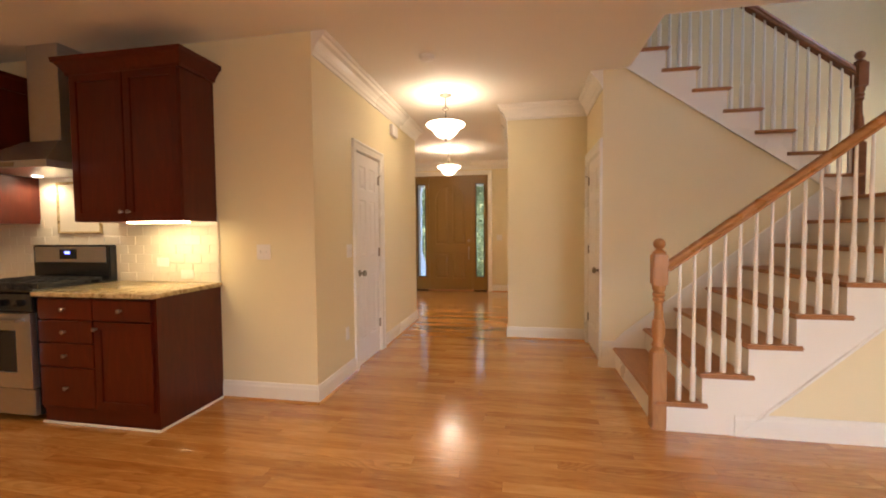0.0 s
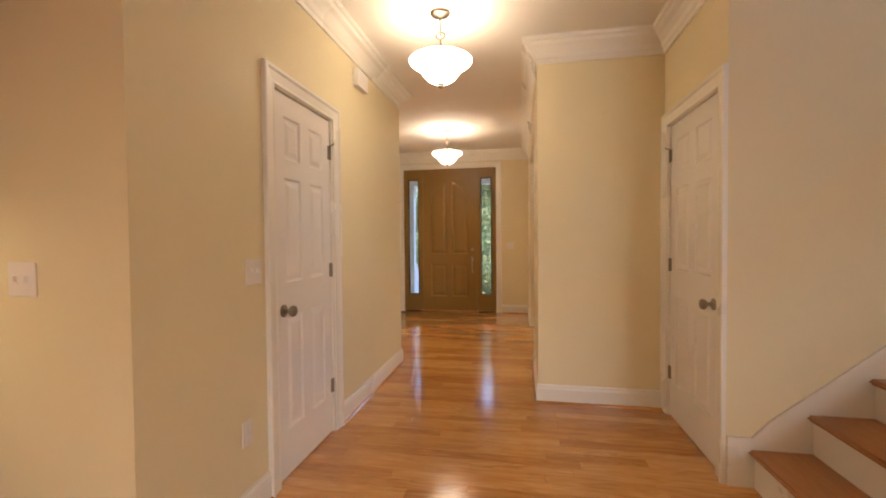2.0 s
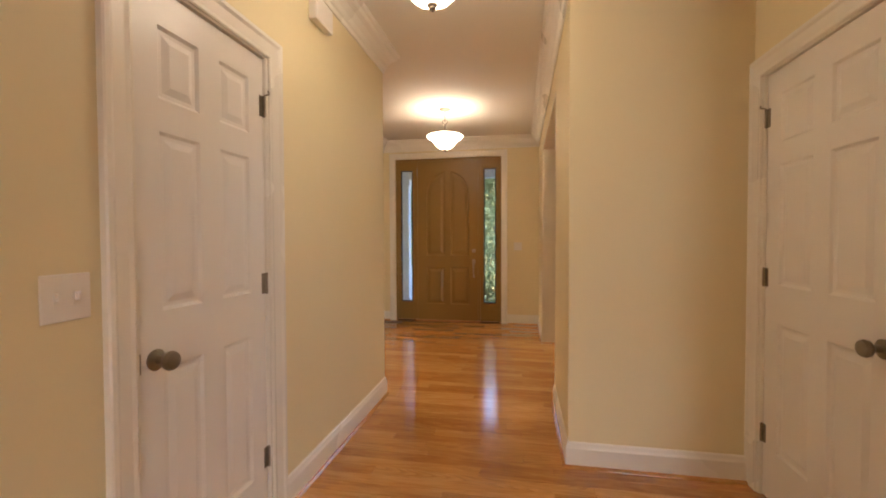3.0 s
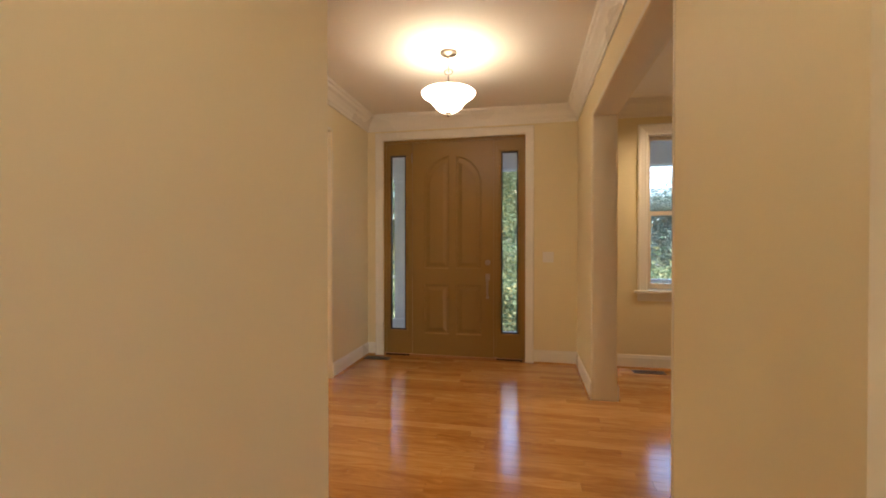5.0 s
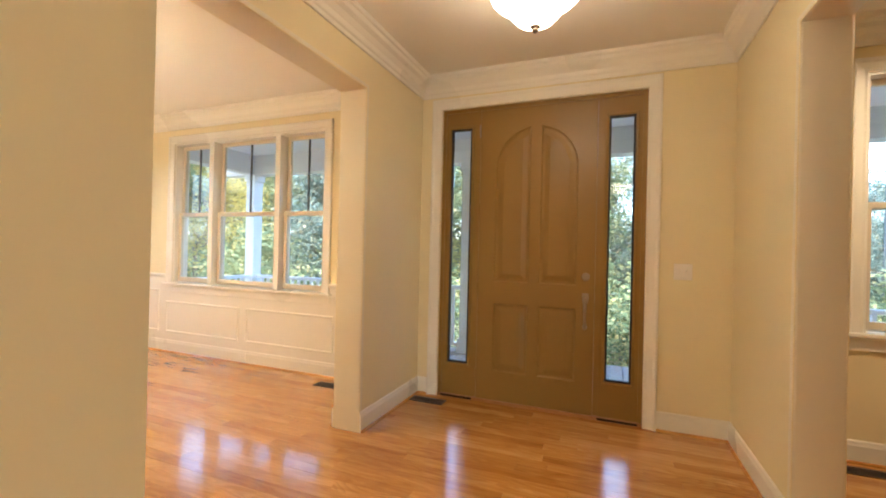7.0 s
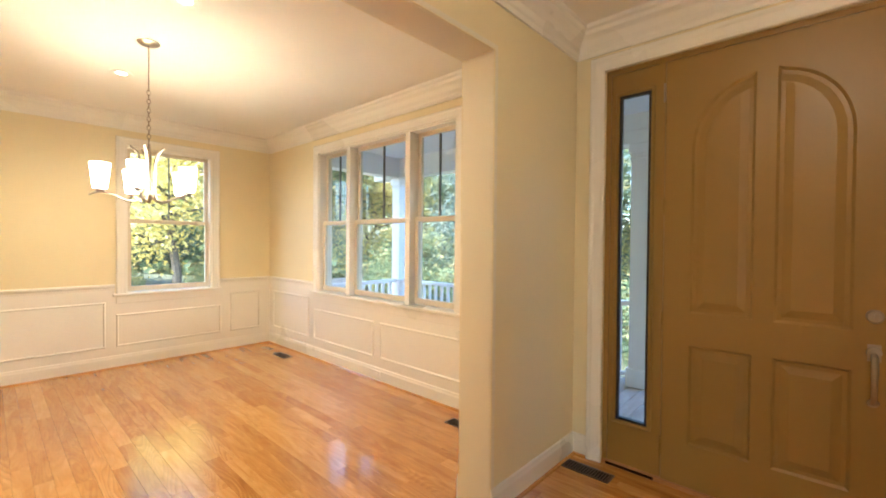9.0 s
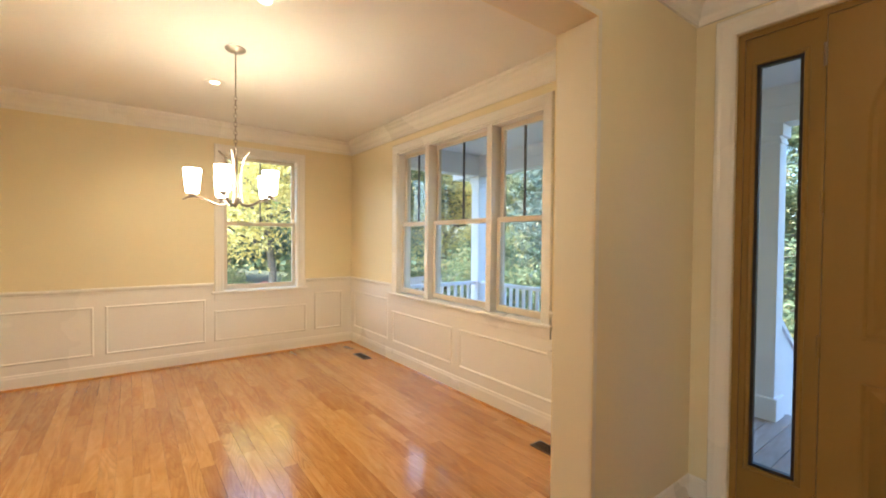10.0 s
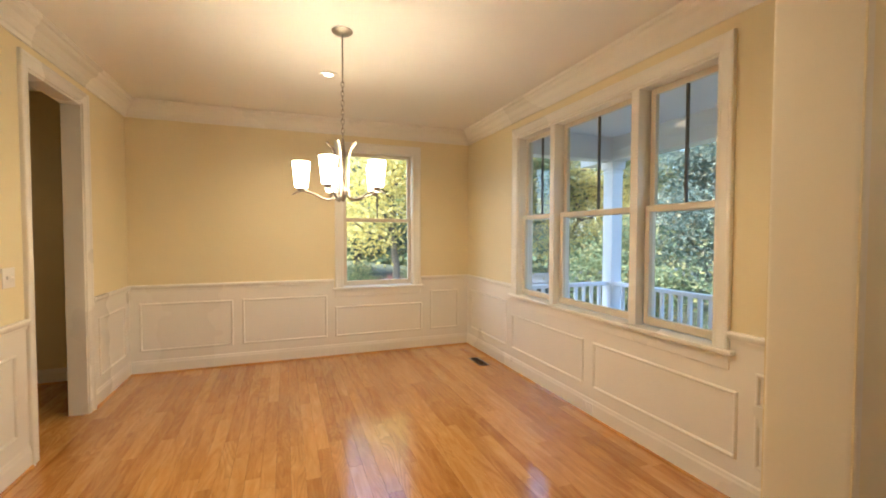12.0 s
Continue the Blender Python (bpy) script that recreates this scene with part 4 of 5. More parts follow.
upper_cabinet(KX - 2.60, KX - 1.685, 1.375, 2.46, "dark cherry wall cabinet on the far side of the range hood")

hood = thing("range_hood", "stainless steel chimney hood over the range", "range hood")
hx0, hx1 = KX - 1.68, KX - 0.918
hc = (hx0 + hx1) / 2
part("chimney", soft_box(hc - 0.15, KY - 0.22, 1.98, hc + 0.15, KY - 0.002, 2.742, 0.004), STEEL, hood)
bm = bmesh.new()
lo = [(hx0, KY - 0.50, 1.76), (hx1, KY - 0.50, 1.76), (hx1, KY - 0.002, 1.76), (hx0, KY - 0.002, 1.76)]
mi = [(x, y, 1.81) for x, y, z in lo]
hi = [(hc - 0.17, KY - 0.25, 2.0), (hc + 0.17, KY - 0.25, 2.0), (hc + 0.17, KY - 0.002, 2.0), (hc - 0.17, KY - 0.002, 2.0)]
vs = [[bm.verts.new(p) for p in r] for r in (lo, mi, hi)]
for r, s in zip(vs, vs[1:]):
    for i in range(4):
        bm.faces.new((r[i], r[(i + 1) % 4], s[(i + 1) % 4], s[i]))
bm.faces.new(vs[0])
bm.faces.new(vs[2])
part("canopy", bm, STEEL, hood)
part("control_strip", soft_box(hc - 0.10, KY - 0.504, 1.768, hc + 0.10, KY - 0.499, 1.80, 0.002), NICKEL, hood)
for x in (hx0 + 0.15, hx1 - 0.15):
    part("lamp_lens", lathe(bmesh.new(), [(0.0, 1.752), (0.03, 1.752), (0.034, 1.759), (0.0, 1.7595)], (x, KY - 0.12, 0), 16), CAN, hood, "lit hood lamp")
for x in (hx0 + 0.15, hx1 - 0.15):
    lamp("hood_light", "SPOT", (x, KY - 0.12, 1.745), 2.2, (1.0, 0.78, 0.47), 0.03, spot=165)

oven = thing("gas_range", "stainless steel gas range with black cooktop and backguard", "range")
ox0, ox1 = bx0 - 0.765, bx0 - 0.006
oy = KY - 0.62
part("body", box(bmesh.new(), ox0, oy + 0.02, 0.05, ox1, KY - 0.005, 0.895), BLACK, oven)
part("drawer", soft_box(ox0 + 0.004, oy - 0.012, 0.055, ox1 - 0.004, oy + 0.019, 0.235, 0.005), STEEL, oven)
bm = cells(bmesh.new(), "y", oy - 0.022, oy + 0.018, ox0 + 0.004, ox1 - 0.004, 0.245, 0.755, [(ox0 + 0.13, ox1 - 0.13, 0.35, 0.64)])
d = part("oven_door", bm, STEEL, oven)
part("window", box(bmesh.new(), ox0 + 0.12, oy - 0.012, 0.34, ox1 - 0.12, oy + 0.010, 0.65), BLACK, d, "dark oven window")
part("handle", tube(bmesh.new(), [(ox0 + 0.06, oy - 0.02, 0.715), (ox0 + 0.06, oy - 0.06, 0.715), (ox1 - 0.06, oy - 0.06, 0.715), (ox1 - 0.06, oy - 0.02, 0.715)], 0.012), STEEL, d, "", True)
part("control_panel", soft_box(ox0 + 0.002, oy - 0.012, 0.765, ox1 - 0.002, oy + 0.019, 0.888, 0.006), BLACK, oven)
for i in range(5):
    x = ox0 + 0.10 + i * 0.14
    part("burner_knob", lathe(bmesh.new(), [(0.0, 0.0), (0.024, 0.0), (0.021, -0.028), (0.0, -0.030)], (x, oy - 0.012, 0.825), 16, "y"), BLACK, oven, "", True)
part("cooktop", soft_box(ox0, oy - 0.005, 0.896, ox1, KY - 0.075, 0.915, 0.006), BLACK, oven)
for i in range(3):
    x = ox0 + 0.03 + i * 0.24
    bm = bmesh.new()
    for y in (oy + 0.06, oy + 0.20, oy + 0.34, oy + 0.48):
        box(bm, x, y, 0.935, x + 0.225, y + 0.014, 0.952)
    for xx in (x, x + 0.105, x + 0.211):
        box(bm, xx, oy + 0.05, 0.933, xx + 0.014, oy + 0.50, 0.949)
        for y in (oy + 0.05, oy + 0.486):
            box(bm, xx, y, 0.914, xx + 0.014, y + 0.014, 0.936)
    part("grate", bm, IRON, oven, "black cast-iron grate")
for i in (0.13, 0.38, 0.62):
    for y in (oy + 0.16, oy + 0.40):
        part("burner", lathe(bmesh.new(), [(0.0, 0.914), (0.045, 0.914), (0.045, 0.924), (0.03, 0.930), (0.0, 0.931)], (ox0 + i, y, 0), 16), IRON, oven, "", True)
bm = outline_slab([(ox0, 0.90), (ox1, 0.90), (ox1, 1.20), (ox0, 1.20)], KY - 0.075, KY - 0.008)
bmesh.ops.bevel(bm, geom=bm.edges[:], offset=0.008, segments=2, affect="EDGES")
part("backguard", bm, BLACK, oven)
part("fascia", soft_box(ox0 + 0.03, KY - 0.080, 1.06, ox1 - 0.03, KY - 0.0755, 1.185, 0.002), STEEL, oven)
part("clock_panel", soft_box(ox0 + 0.28, KY - 0.083, 1.085, ox0 + 0.45, KY - 0.0805, 1.165, 0.001), BLACK, oven)
part("clock_digits", box(bmesh.new(), ox0 + 0.335, KY - 0.0845, 1.128, ox0 + 0.385, KY - 0.0835, 1.148), DISPLAY, oven, "blue glowing clock digits")

# subway tile behind the worktop and range
splash = structure("backsplash_trim", box(bmesh.new(), -4.9, KY + 0.001, 0.905, -2.052, KY + 0.006, 1.44), GROUT, "cream subway tile backsplash with pale grout", "backsplash")
part("edge_strip", soft_box(-2.052, KY - 0.008, 0.905, -2.045, KY + 0.006, 1.378, 0.002), TILE, splash)
tw, th = 0.150, 0.073
tile_mesh = mesh_of(soft_box(0, -0.006, 0, tw - 0.003, 0.0, th - 0.003, 0.0018, 1), "tile", TILE)
for r in range(7):
    x = -2.054 - (tw if r % 2 == 0 else tw * 0.5)
    if r % 2:
        half = mesh_of(soft_box(0, -0.006, 0, tw / 2 - 0.003, 0.0, th - 0.003, 0.0018, 1), "tile", TILE)
        part("tile", half, None, splash, place=pose(-2.054 - tw / 2, KY + 0.001, 0.907 + th * r))
        x -= tw
    while x > -4.6:
        if not (r >= 5 and -3.62 < x + tw and x < -3.10):
            part("tile", tile_mesh, None, splash, place=pose(x, KY + 0.001, 0.907 + th * r))
        x -= tw
inset = thing("tile_medallion", "framed cream tile panel behind the range", "tile panel")
part("field", soft_box(-3.54, KY - 0.007, 1.31, -3.14, KY, 1.70, 0.002), TILE, inset)
part("border", sweep(bmesh.new(), [(-3.13, KY, 1.30), (-3.13, KY, 1.71), (-3.55, KY, 1.71), (-3.55, KY, 1.30)], (0, -1, 0), [(-0.012, 0), (-0.010, 0.012), (0.0, 0.016), (0.010, 0.012), (0.012, 0)], True), GRANITE, inset, "tan rope border")
part("upper_field", box(bmesh.new(), -3.90, KY - 0.0005, 1.44, -2.99, KY + 0.004, 1.80), TILE, splash)


# ---- lamps ----
def bowl_pendant(place, label):
    """Semi-flush lamp: canopy, stem with a ring, and a flared frosted bowl with a finial; hangs from z = 0 at the ceiling."""
    ob = thing("pendant_light", label, "ceiling lamp", place, "hall pendant lamps")
    part("canopy", lathe(bmesh.new(), [(0.0, 0.0), (0.066, 0.0), (0.066, -0.008), (0.058, -0.018), (0.030, -0.026), (0.012, -0.032), (0.0, -0.032)], steps=28), NICKEL, ob, "brushed nickel canopy", True)
    bm = tube(bmesh.new(), [(0, 0, -0.03), (0, 0, -0.15)], 0.006)
    ring = []
    for k in range(25):
        a = 2 * math.pi * k / 24
        ring.append((0.030 * math.sin(a), 0, -0.15 + 0.022 * math.cos(a)))
    tube(bm, ring, 0.005, 6)
    tube(bm, [(0, 0, -0.17), (0, 0, -0.475)], 0.007)
    part("stem", bm, NICKEL, ob, "", True)
    prof = [(0.018, -0.462), (0.05, -0.457), (0.085, -0.438), (0.112, -0.410), (0.135, -0.378), (0.160, -0.355), (0.190, -0.338), (0.205, -0.322), (0.207, -0.312), (0.200, -0.306), (0.192, -0.312), (0.180, -0.328), (0.152, -0.347), (0.127, -0.371), (0.104, -0.403), (0.080, -0.430), (0.05, -0.449), (0.018, -0.454)]
    bm = bmesh.new()
    lathe(bm, prof + [prof[0]], steps=40)
    part("bowl", bm, BOWL, ob, "glowing frosted glass bowl", True)
    part("finial", lathe(bmesh.new(), [(0.0, -0.452), (0.022, -0.456), (0.024, -0.466), (0.014, -0.472), (0.016, -0.480), (0.010, -0.488), (0.0, -0.495)], steps=18), PEWTER, ob, "", True)
    for k in range(3):
        a = 2 * math.pi * k / 3
        part("arm", tube(bmesh.new(), [(0, 0, -0.25), (0.06 * math.cos(a), 0.06 * math.sin(a), -0.26), (0.14 * math.cos(a), 0.14 * math.sin(a), -0.30), (0.196 * math.cos(a), 0.196 * math.sin(a), -0.315)], 0.004, 6), NICKEL, ob, "", True)
    return ob


P1, P2 = (-0.55, 4.867), (-1.025, 7.816)
p1 = bowl_pendant(pose(*P1, H), "nickel pendant with a glowing frosted bowl in the hall")
p2 = copy_thing(p1, pose(*P2, H))
tagged(p2, "nickel pendant with a glowing frosted bowl by the front door")
for (x, y), power in ((P1, 0.62), (P2, 1.5)):
    lamp("pendant_bulb", "POINT", (x, y, H - 0.345), power, (1.0, 0.79, 0.55), size=0.09)

CX, CY = -4.48, 7.40
chand = thing("chandelier", "nickel chandelier with five lit opal glass shades", "chandelier", pose(CX, CY, H))
part("canopy", lathe(bmesh.new(), [(0.0, 0.0), (0.068, 0.0), (0.068, -0.006), (0.055, -0.018), (0.02, -0.026), (0.0, -0.028)], steps=28), NICKEL, chand, "", True)
part("rod", tube(bmesh.new(), [(0, 0, -0.026), (0, 0, -0.30)], 0.004), NICKEL, chand, "", True)
for i in range(13):
    a = (math.pi / 2) * (i % 2)
    pts = [(0.010 * math.sin(t) * math.cos(a), 0.010 * math.sin(t) * math.sin(a), -0.315 - 0.030 * i + 0.020 * math.cos(t)) for t in [2 * math.pi * k / 12 for k in range(13)]]
    part("chain_link", tube(bmesh.new(), pts, 0.0022, 5), NICKEL, chand, "", True)
part("hub", lathe(bmesh.new(), [(0.0, -0.69), (0.008, -0.70), (0.012, -0.75), (0.018, -0.80), (0.012, -0.90), (0.015, -1.00), (0.026, -1.03), (0.028, -1.055), (0.016, -1.08), (0.010, -1.10), (0.0, -1.11)], steps=18), NICKEL, chand, "", True)
for k in range(5):
    a = radians(72 * k - 26)
    c, s = math.cos(a), math.sin(a)
    rz = [(0.020, -1.05), (0.05, -1.083), (0.09, -1.096), (0.13, -1.088), (0.19, -1.058), (0.25, -1.042), (0.285, -1.050), (0.318, -1.068)]
    part("arm", tube(bmesh.new(), [(r * c, r * s, z) for r, z in rz], [0.006, 0.008, 0.008, 0.008, 0.007, 0.007, 0.006, 0.004], 8), NICKEL, chand, "", True)
    rz = [(0.052, -1.080), (0.040, -1.02), (0.038, -0.92), (0.042, -0.83), (0.062, -0.765), (0.105, -0.722)]
    part("scroll", tube(bmesh.new(), [(r * c, r * s, z) for r, z in rz], [0.006, 0.008, 0.009, 0.009, 0.009, 0.006], 8), NICKEL, chand, "", True)
    e = (0.262 * c, 0.262 * s, 0)
    part("cup", lathe(bmesh.new(), [(0.0, -1.044), (0.022, -1.042), (0.026, -1.027), (0.012, -1.021), (0.0, -1.021)], e, 16), NICKEL, chand, "", True)
    prof = [(0.010, -1.022), (0.039, -1.021), (0.042, -1.005), (0.047, -0.95), (0.053, -0.89), (0.056, -0.858), (0.053, -0.858), (0.050, -0.89), (0.044, -0.95), (0.039, -1.0), (0.010, -1.016)]
    part("shade", lathe(bmesh.new(), prof + [prof[0]], e, 24), SHADE, chand, "lit opal glass shade", True)
    lamp("chandelier_bulb", "POINT", (CX + e[0], CY + e[1], H - 0.93), 0.075, (1.0, 0.80, 0.56), size=0.03)


def downlight(x, y, label="round recessed ceiling downlight with white trim", power=7.5):
    ob = thing("downlight", label, "ceiling light", pose(x, y, H), "recessed downlights")
    part("trim_ring", lathe(bmesh.new(), [(0.037, -0.001), (0.080, -0.001), (0.082, -0.006), (0.074, -0.009), (0.050, -0.006), (0.037, -0.002), (0.037, -0.001)], steps=28), WHITE, ob, "", True)
    part("lens", lathe(bmesh.new(), [(0.0, -0.003), (0.036, -0.003), (0.036, -0.001), (0.0, -0.001)], steps=24), CAN, ob, "lit lens")
    lamp("downlight_beam", "SPOT", (x, y, H - 0.02), power, size=0.05, spot=158)


downlight(-5.28, 7.39, power=16)
downlight(-3.72, 7.41, power=16)
downlight(1.24, 8.42, power=17)
downlight(-5.2, 4.5, power=1.5)
for x in (-4.2, -2.6, -1.0, 0.5):
    downlight(x, 0.9)
for x in (-4.0, -1.6, 0.6):
    downlight(x, -1.2)

# daylight that enters by the living room's rear window
lamp("rear_window_light", "AREA", (3.2, -3.38, 1.3), 7.5, (0.76, 0.88, 1.0), 2.3, (2.0, 3, 1.2), 1.8)


# ---- small fixtures ----
def switch(place, n, label, name="light_switch", rocker=True):
    """A wall plate with n toggles or rockers, facing -y."""
    ob = thing(name, label, "switch" if name == "light_switch" else "outlet", place)
    w = 0.070 + 0.046 * (n - 1)
    part("plate", soft_box(-w / 2, -0.006, -0.0575, w / 2, -0.0004, 0.0575, 0.003), PLASTIC, ob)
    for i in range(n):
        x = (i - (n - 1) / 2) * 0.046
        if name == "outlet":
            for z in (-0.02, 0.02):
                part("socket", soft_box(x - 0.016, -0.0085, z - 0.014, x + 0.016, -0.006, z + 0.014, 0.002), PLASTIC, ob)
        else:
            part("toggle", soft_box(x - 0.005, -0.018, -0.008, x + 0.005, -0.006, 0.012, 0.002), PLASTIC, ob)
            part("toggle_slot", soft_box(x - 0.009, -0.0075, -0.018, x + 0.009, -0.006, 0.018, 0.0005), PLASTIC, ob)
    return ob


switch(pose(-1.67, 3.25, 1.14), 2, "white double light switch on the kitchen wall end")
switch(pose(-1.25, 3.87, 1.12, 0, 0, 90), 2, "white double light switch beside the closet door")
switch(pose(-0.21, FY, 1.14), 2, "white double light switch beside the front door")
switch(pose(-1.25, 3.80, 0.40, 0, 0, 90), 1, "white wall outlet low beside the closet door", "outlet")
switch(pose(-4.73, 5.57, 1.17, 0, 0, 180), 2, "white double light switch beside the pantry doorway")
switch(pose(-2.55, KY - 0.006, 1.06, 0, 90, 0), 1, "pale horizontal outlet in the tile backsplash", "outlet")
switch(pose(-2.33, KY - 0.006, 0.965, 0, 90, 0), 1, "pale horizontal outlet just above the worktop", "outlet")

chime = thing("door_chime", "small white door chime box high on the hall wall", "door chime")
part("cover", soft_box(-1.249, 5.08, 2.40, -1.205, 5.28, 2.53, 0.006), PLASTIC, chime)
for i in range(5):
    part("slot", box(bmesh.new(), -1.2055, 5.11, 2.42 + i * 0.02, -1.2045, 5.25, 2.424 + i * 0.02), PLASTIC, chime)
smoke = thing("smoke_detector", "white round smoke detector on the ceiling", "smoke detector", pose(-0.52, 3.85, H))
part("base_ring", lathe(bmesh.new(), [(0.0, 0.0), (0.065, 0.0), (0.065, -0.012), (0.0, -0.012)], steps=28), PLASTIC, smoke, "", True)
part("cover", lathe(bmesh.new(), [(0.0, -0.0115), (0.058, -0.012), (0.056, -0.028), (0.040, -0.038), (0.0, -0.040)], steps=28), PLASTIC, smoke, "", True)


def register(x, y, along="x", name="floor_vent"):
    """A brown floor register 0.30 by 0.11 with slats, laid in the boards."""
    ob = thing(name, "brown metal floor register set in the oak boards", "floor vent", pose(x, y, 0, 0, 0, 0 if along == "x" else 90), "floor registers")
    part("frame", box(box(box(box(bmesh.new(), -0.15, -0.055, 0.0005, 0.15, -0.040, 0.006), -0.15, 0.040, 0.0005, 0.15, 0.055, 0.006), -0.15, -0.040, 0.0005, -0.135, 0.040, 0.006), 0.135, -0.040, 0.0005, 0.15, 0.040, 0.006), BROWN, ob)
    part("well", box(bmesh.new(), -0.135, -0.040, 0.0004, 0.135, 0.040, 0.0015), DARK, ob)
    for i in range(16):
        part("slat", box(bmesh.new(), -0.130 + i * 0.0168, -0.040, 0.0015, -0.124 + i * 0.0168, 0.040, 0.005), BROWN, ob)


switch(pose(-4.30, FY - 0.015, 0.075, 0, 90, 0), 1, "white outlet set in the dining room baseboard", "outlet")
register(-5.87, 9.06)
register(-3.02, 9.07)
register(-2.08, 9.11)
register(0.76, 9.13)


# ---- outdoors ----
def lie(y):
    """Height of the ground: level round the house, then falling away to the front."""
    return -1.2 - 3.8 * min(max((y - 13) / 32, 0), 1)


bm = bmesh.new()
rows = [[bm.verts.new((x, y, lie(y) - d)) for x in (-400, -40, 40, 400)] for d in (0, 0.3) for y in (-400, 13, 21, 29, 37, 45, 400)]
for r, q in zip(rows, rows[1:7]):
    for i in range(3):
        bm.faces.new((r[i], r[i + 1], q[i + 1], q[i]))
for r, q in zip(rows[7:], rows[8:]):
    for i in range(3):
        bm.faces.new((q[i], q[i + 1], r[i + 1], r[i]))
ground = structure("ground", bm, LAWN, "lawn scattered with fallen leaves", "ground")
structure("road", box(bmesh.new(), -26.5, -60, -1.26, -21.3, 60, -1.19), DRIVE, "pale gravel drive beside the lawn", "driveway")
PY, PX = 11.42, -6.42
porch = thing("porch", "white front porch with grey deck boards", "porch", kind="structure")
bm = box(bmesh.new(), -7.1, FY + 0.18, -1.2, 6.0, PY + 0.18, -0.185)
part("plinth", bm, SIDING, porch)
deck_mesh = mesh_of(soft_box(0, 0, -0.03, 0.132, PY + 0.20 - FY - 0.18, 0, 0.003, 1), "deck_board", DECK)
for i in range(96):
    part("deck_board", deck_mesh, None, porch, place=pose(-7.1 + i * 0.137, FY + 0.18, -0.15))
part("porch_ceiling", box(bmesh.new(), -7.2, FY + 0.17, 2.78, 6.1, PY + 0.30, 2.86), PORCHC, porch)
part("beam", box(bmesh.new(), -7.0, PY - 0.10, 2.46, 6.0, PY + 0.12, 2.779), PORCHW, porch)
part("beam", box(bmesh.new(), PX - 0.10, FY + 0.18, 2.46, PX + 0.10, PY - 0.101, 2.779), PORCHW, porch)
part("beam_trim", box(bmesh.new(), -7.02, PY - 0.115, 2.60, 6.02, PY - 0.101, 2.64), PORCHW, porch)


def column(x, y):
    ob = thing("porch_column", "square white porch column with base and cap", "column", pose(x, y, -0.15), "porch columns")
    part("shaft", soft_box(-0.09, -0.09, 0.0, 0.09, 0.09, 2.61, 0.006), PORCHW, ob)
    part("base", soft_box(-0.115, -0.115, 0.0, 0.115, 0.115, 0.20, 0.008), PORCHW, ob)
    part("cap", soft_box(-0.115, -0.115, 2.50, 0.115, 0.115, 2.605, 0.008), PORCHW, ob)
    part("neck", soft_box(-0.10, -0.10, 2.44, 0.10, 0.10, 2.47, 0.006), PORCHW, ob)
    return ob


for x in (PX, -2.50, 0.05, 5.4):
    column(x, PY)
rail_bal = mesh_of(soft_box(-0.019, -0.019, 0, 0.019, 0.019, 0.74, 0.002, 1), "baluster", PORCHW)


def porch_rail(a, b):
    a, b = Vector((*a, 0)), Vector((*b, 0))
    d = b - a
    ob = thing("porch_railing", "white porch railing with square balusters", "railing", pose(a.x, a.y, -0.15, 0, 0, math.degrees(math.atan2(d.y, d.x))), "porch railings")
    part("top_rail", soft_box(0, -0.04, 0.86, d.length, 0.04, 0.91, 0.006), PORCHW, ob)
    part("bottom_rail", soft_box(0, -0.03, 0.08, d.length, 0.03, 0.125, 0.006), PORCHW, ob)
    n = int(d.length / 0.125)
    for i in range(1, n):
        part("baluster", rail_bal, None, ob, place=pose(d.length * i / n, 0, 0.123))


porch_rail((PX + 0.09, PY), (-2.59, PY))
porch_rail((PX, FY + 0.2), (PX, PY - 0.09))
porch_rail((0.14, PY), (5.31, PY))
steps = thing("porch_steps", "white-sided steps down from the porch", "steps")
for i in range(5):
    part("step", soft_box(-2.44, PY + 0.18 + i * 0.28, -1.2, -0.26, PY + 0.48 + i * 0.28, -0.17 - 0.18 * (i + 1), 0.006), DECK, steps)
for x in (-2.48, -0.21):
    part("sloping_side", outline_slab([(0, -0.92), (1.6, -1.90), (1.6, -1.08), (0, 0.0)], -0.025, 0.025), PORCHW, steps, place=pose(x, PY + 0.09, 0.72, 0, 0, 90))
    part("sloping_rail", outline_slab([(0, 0.0), (1.6, -1.08), (1.6, -1.03), (0, 0.05)], -0.05, 0.05), PORCHW, steps, place=pose(x, PY + 0.09, 0.722, 0, 0, 90))
    part("end_post", soft_box(x - 0.05, PY + 1.68, lie(PY + 1.7), x + 0.05, PY + 1.78, -0.25, 0.006), PORCHW, steps)


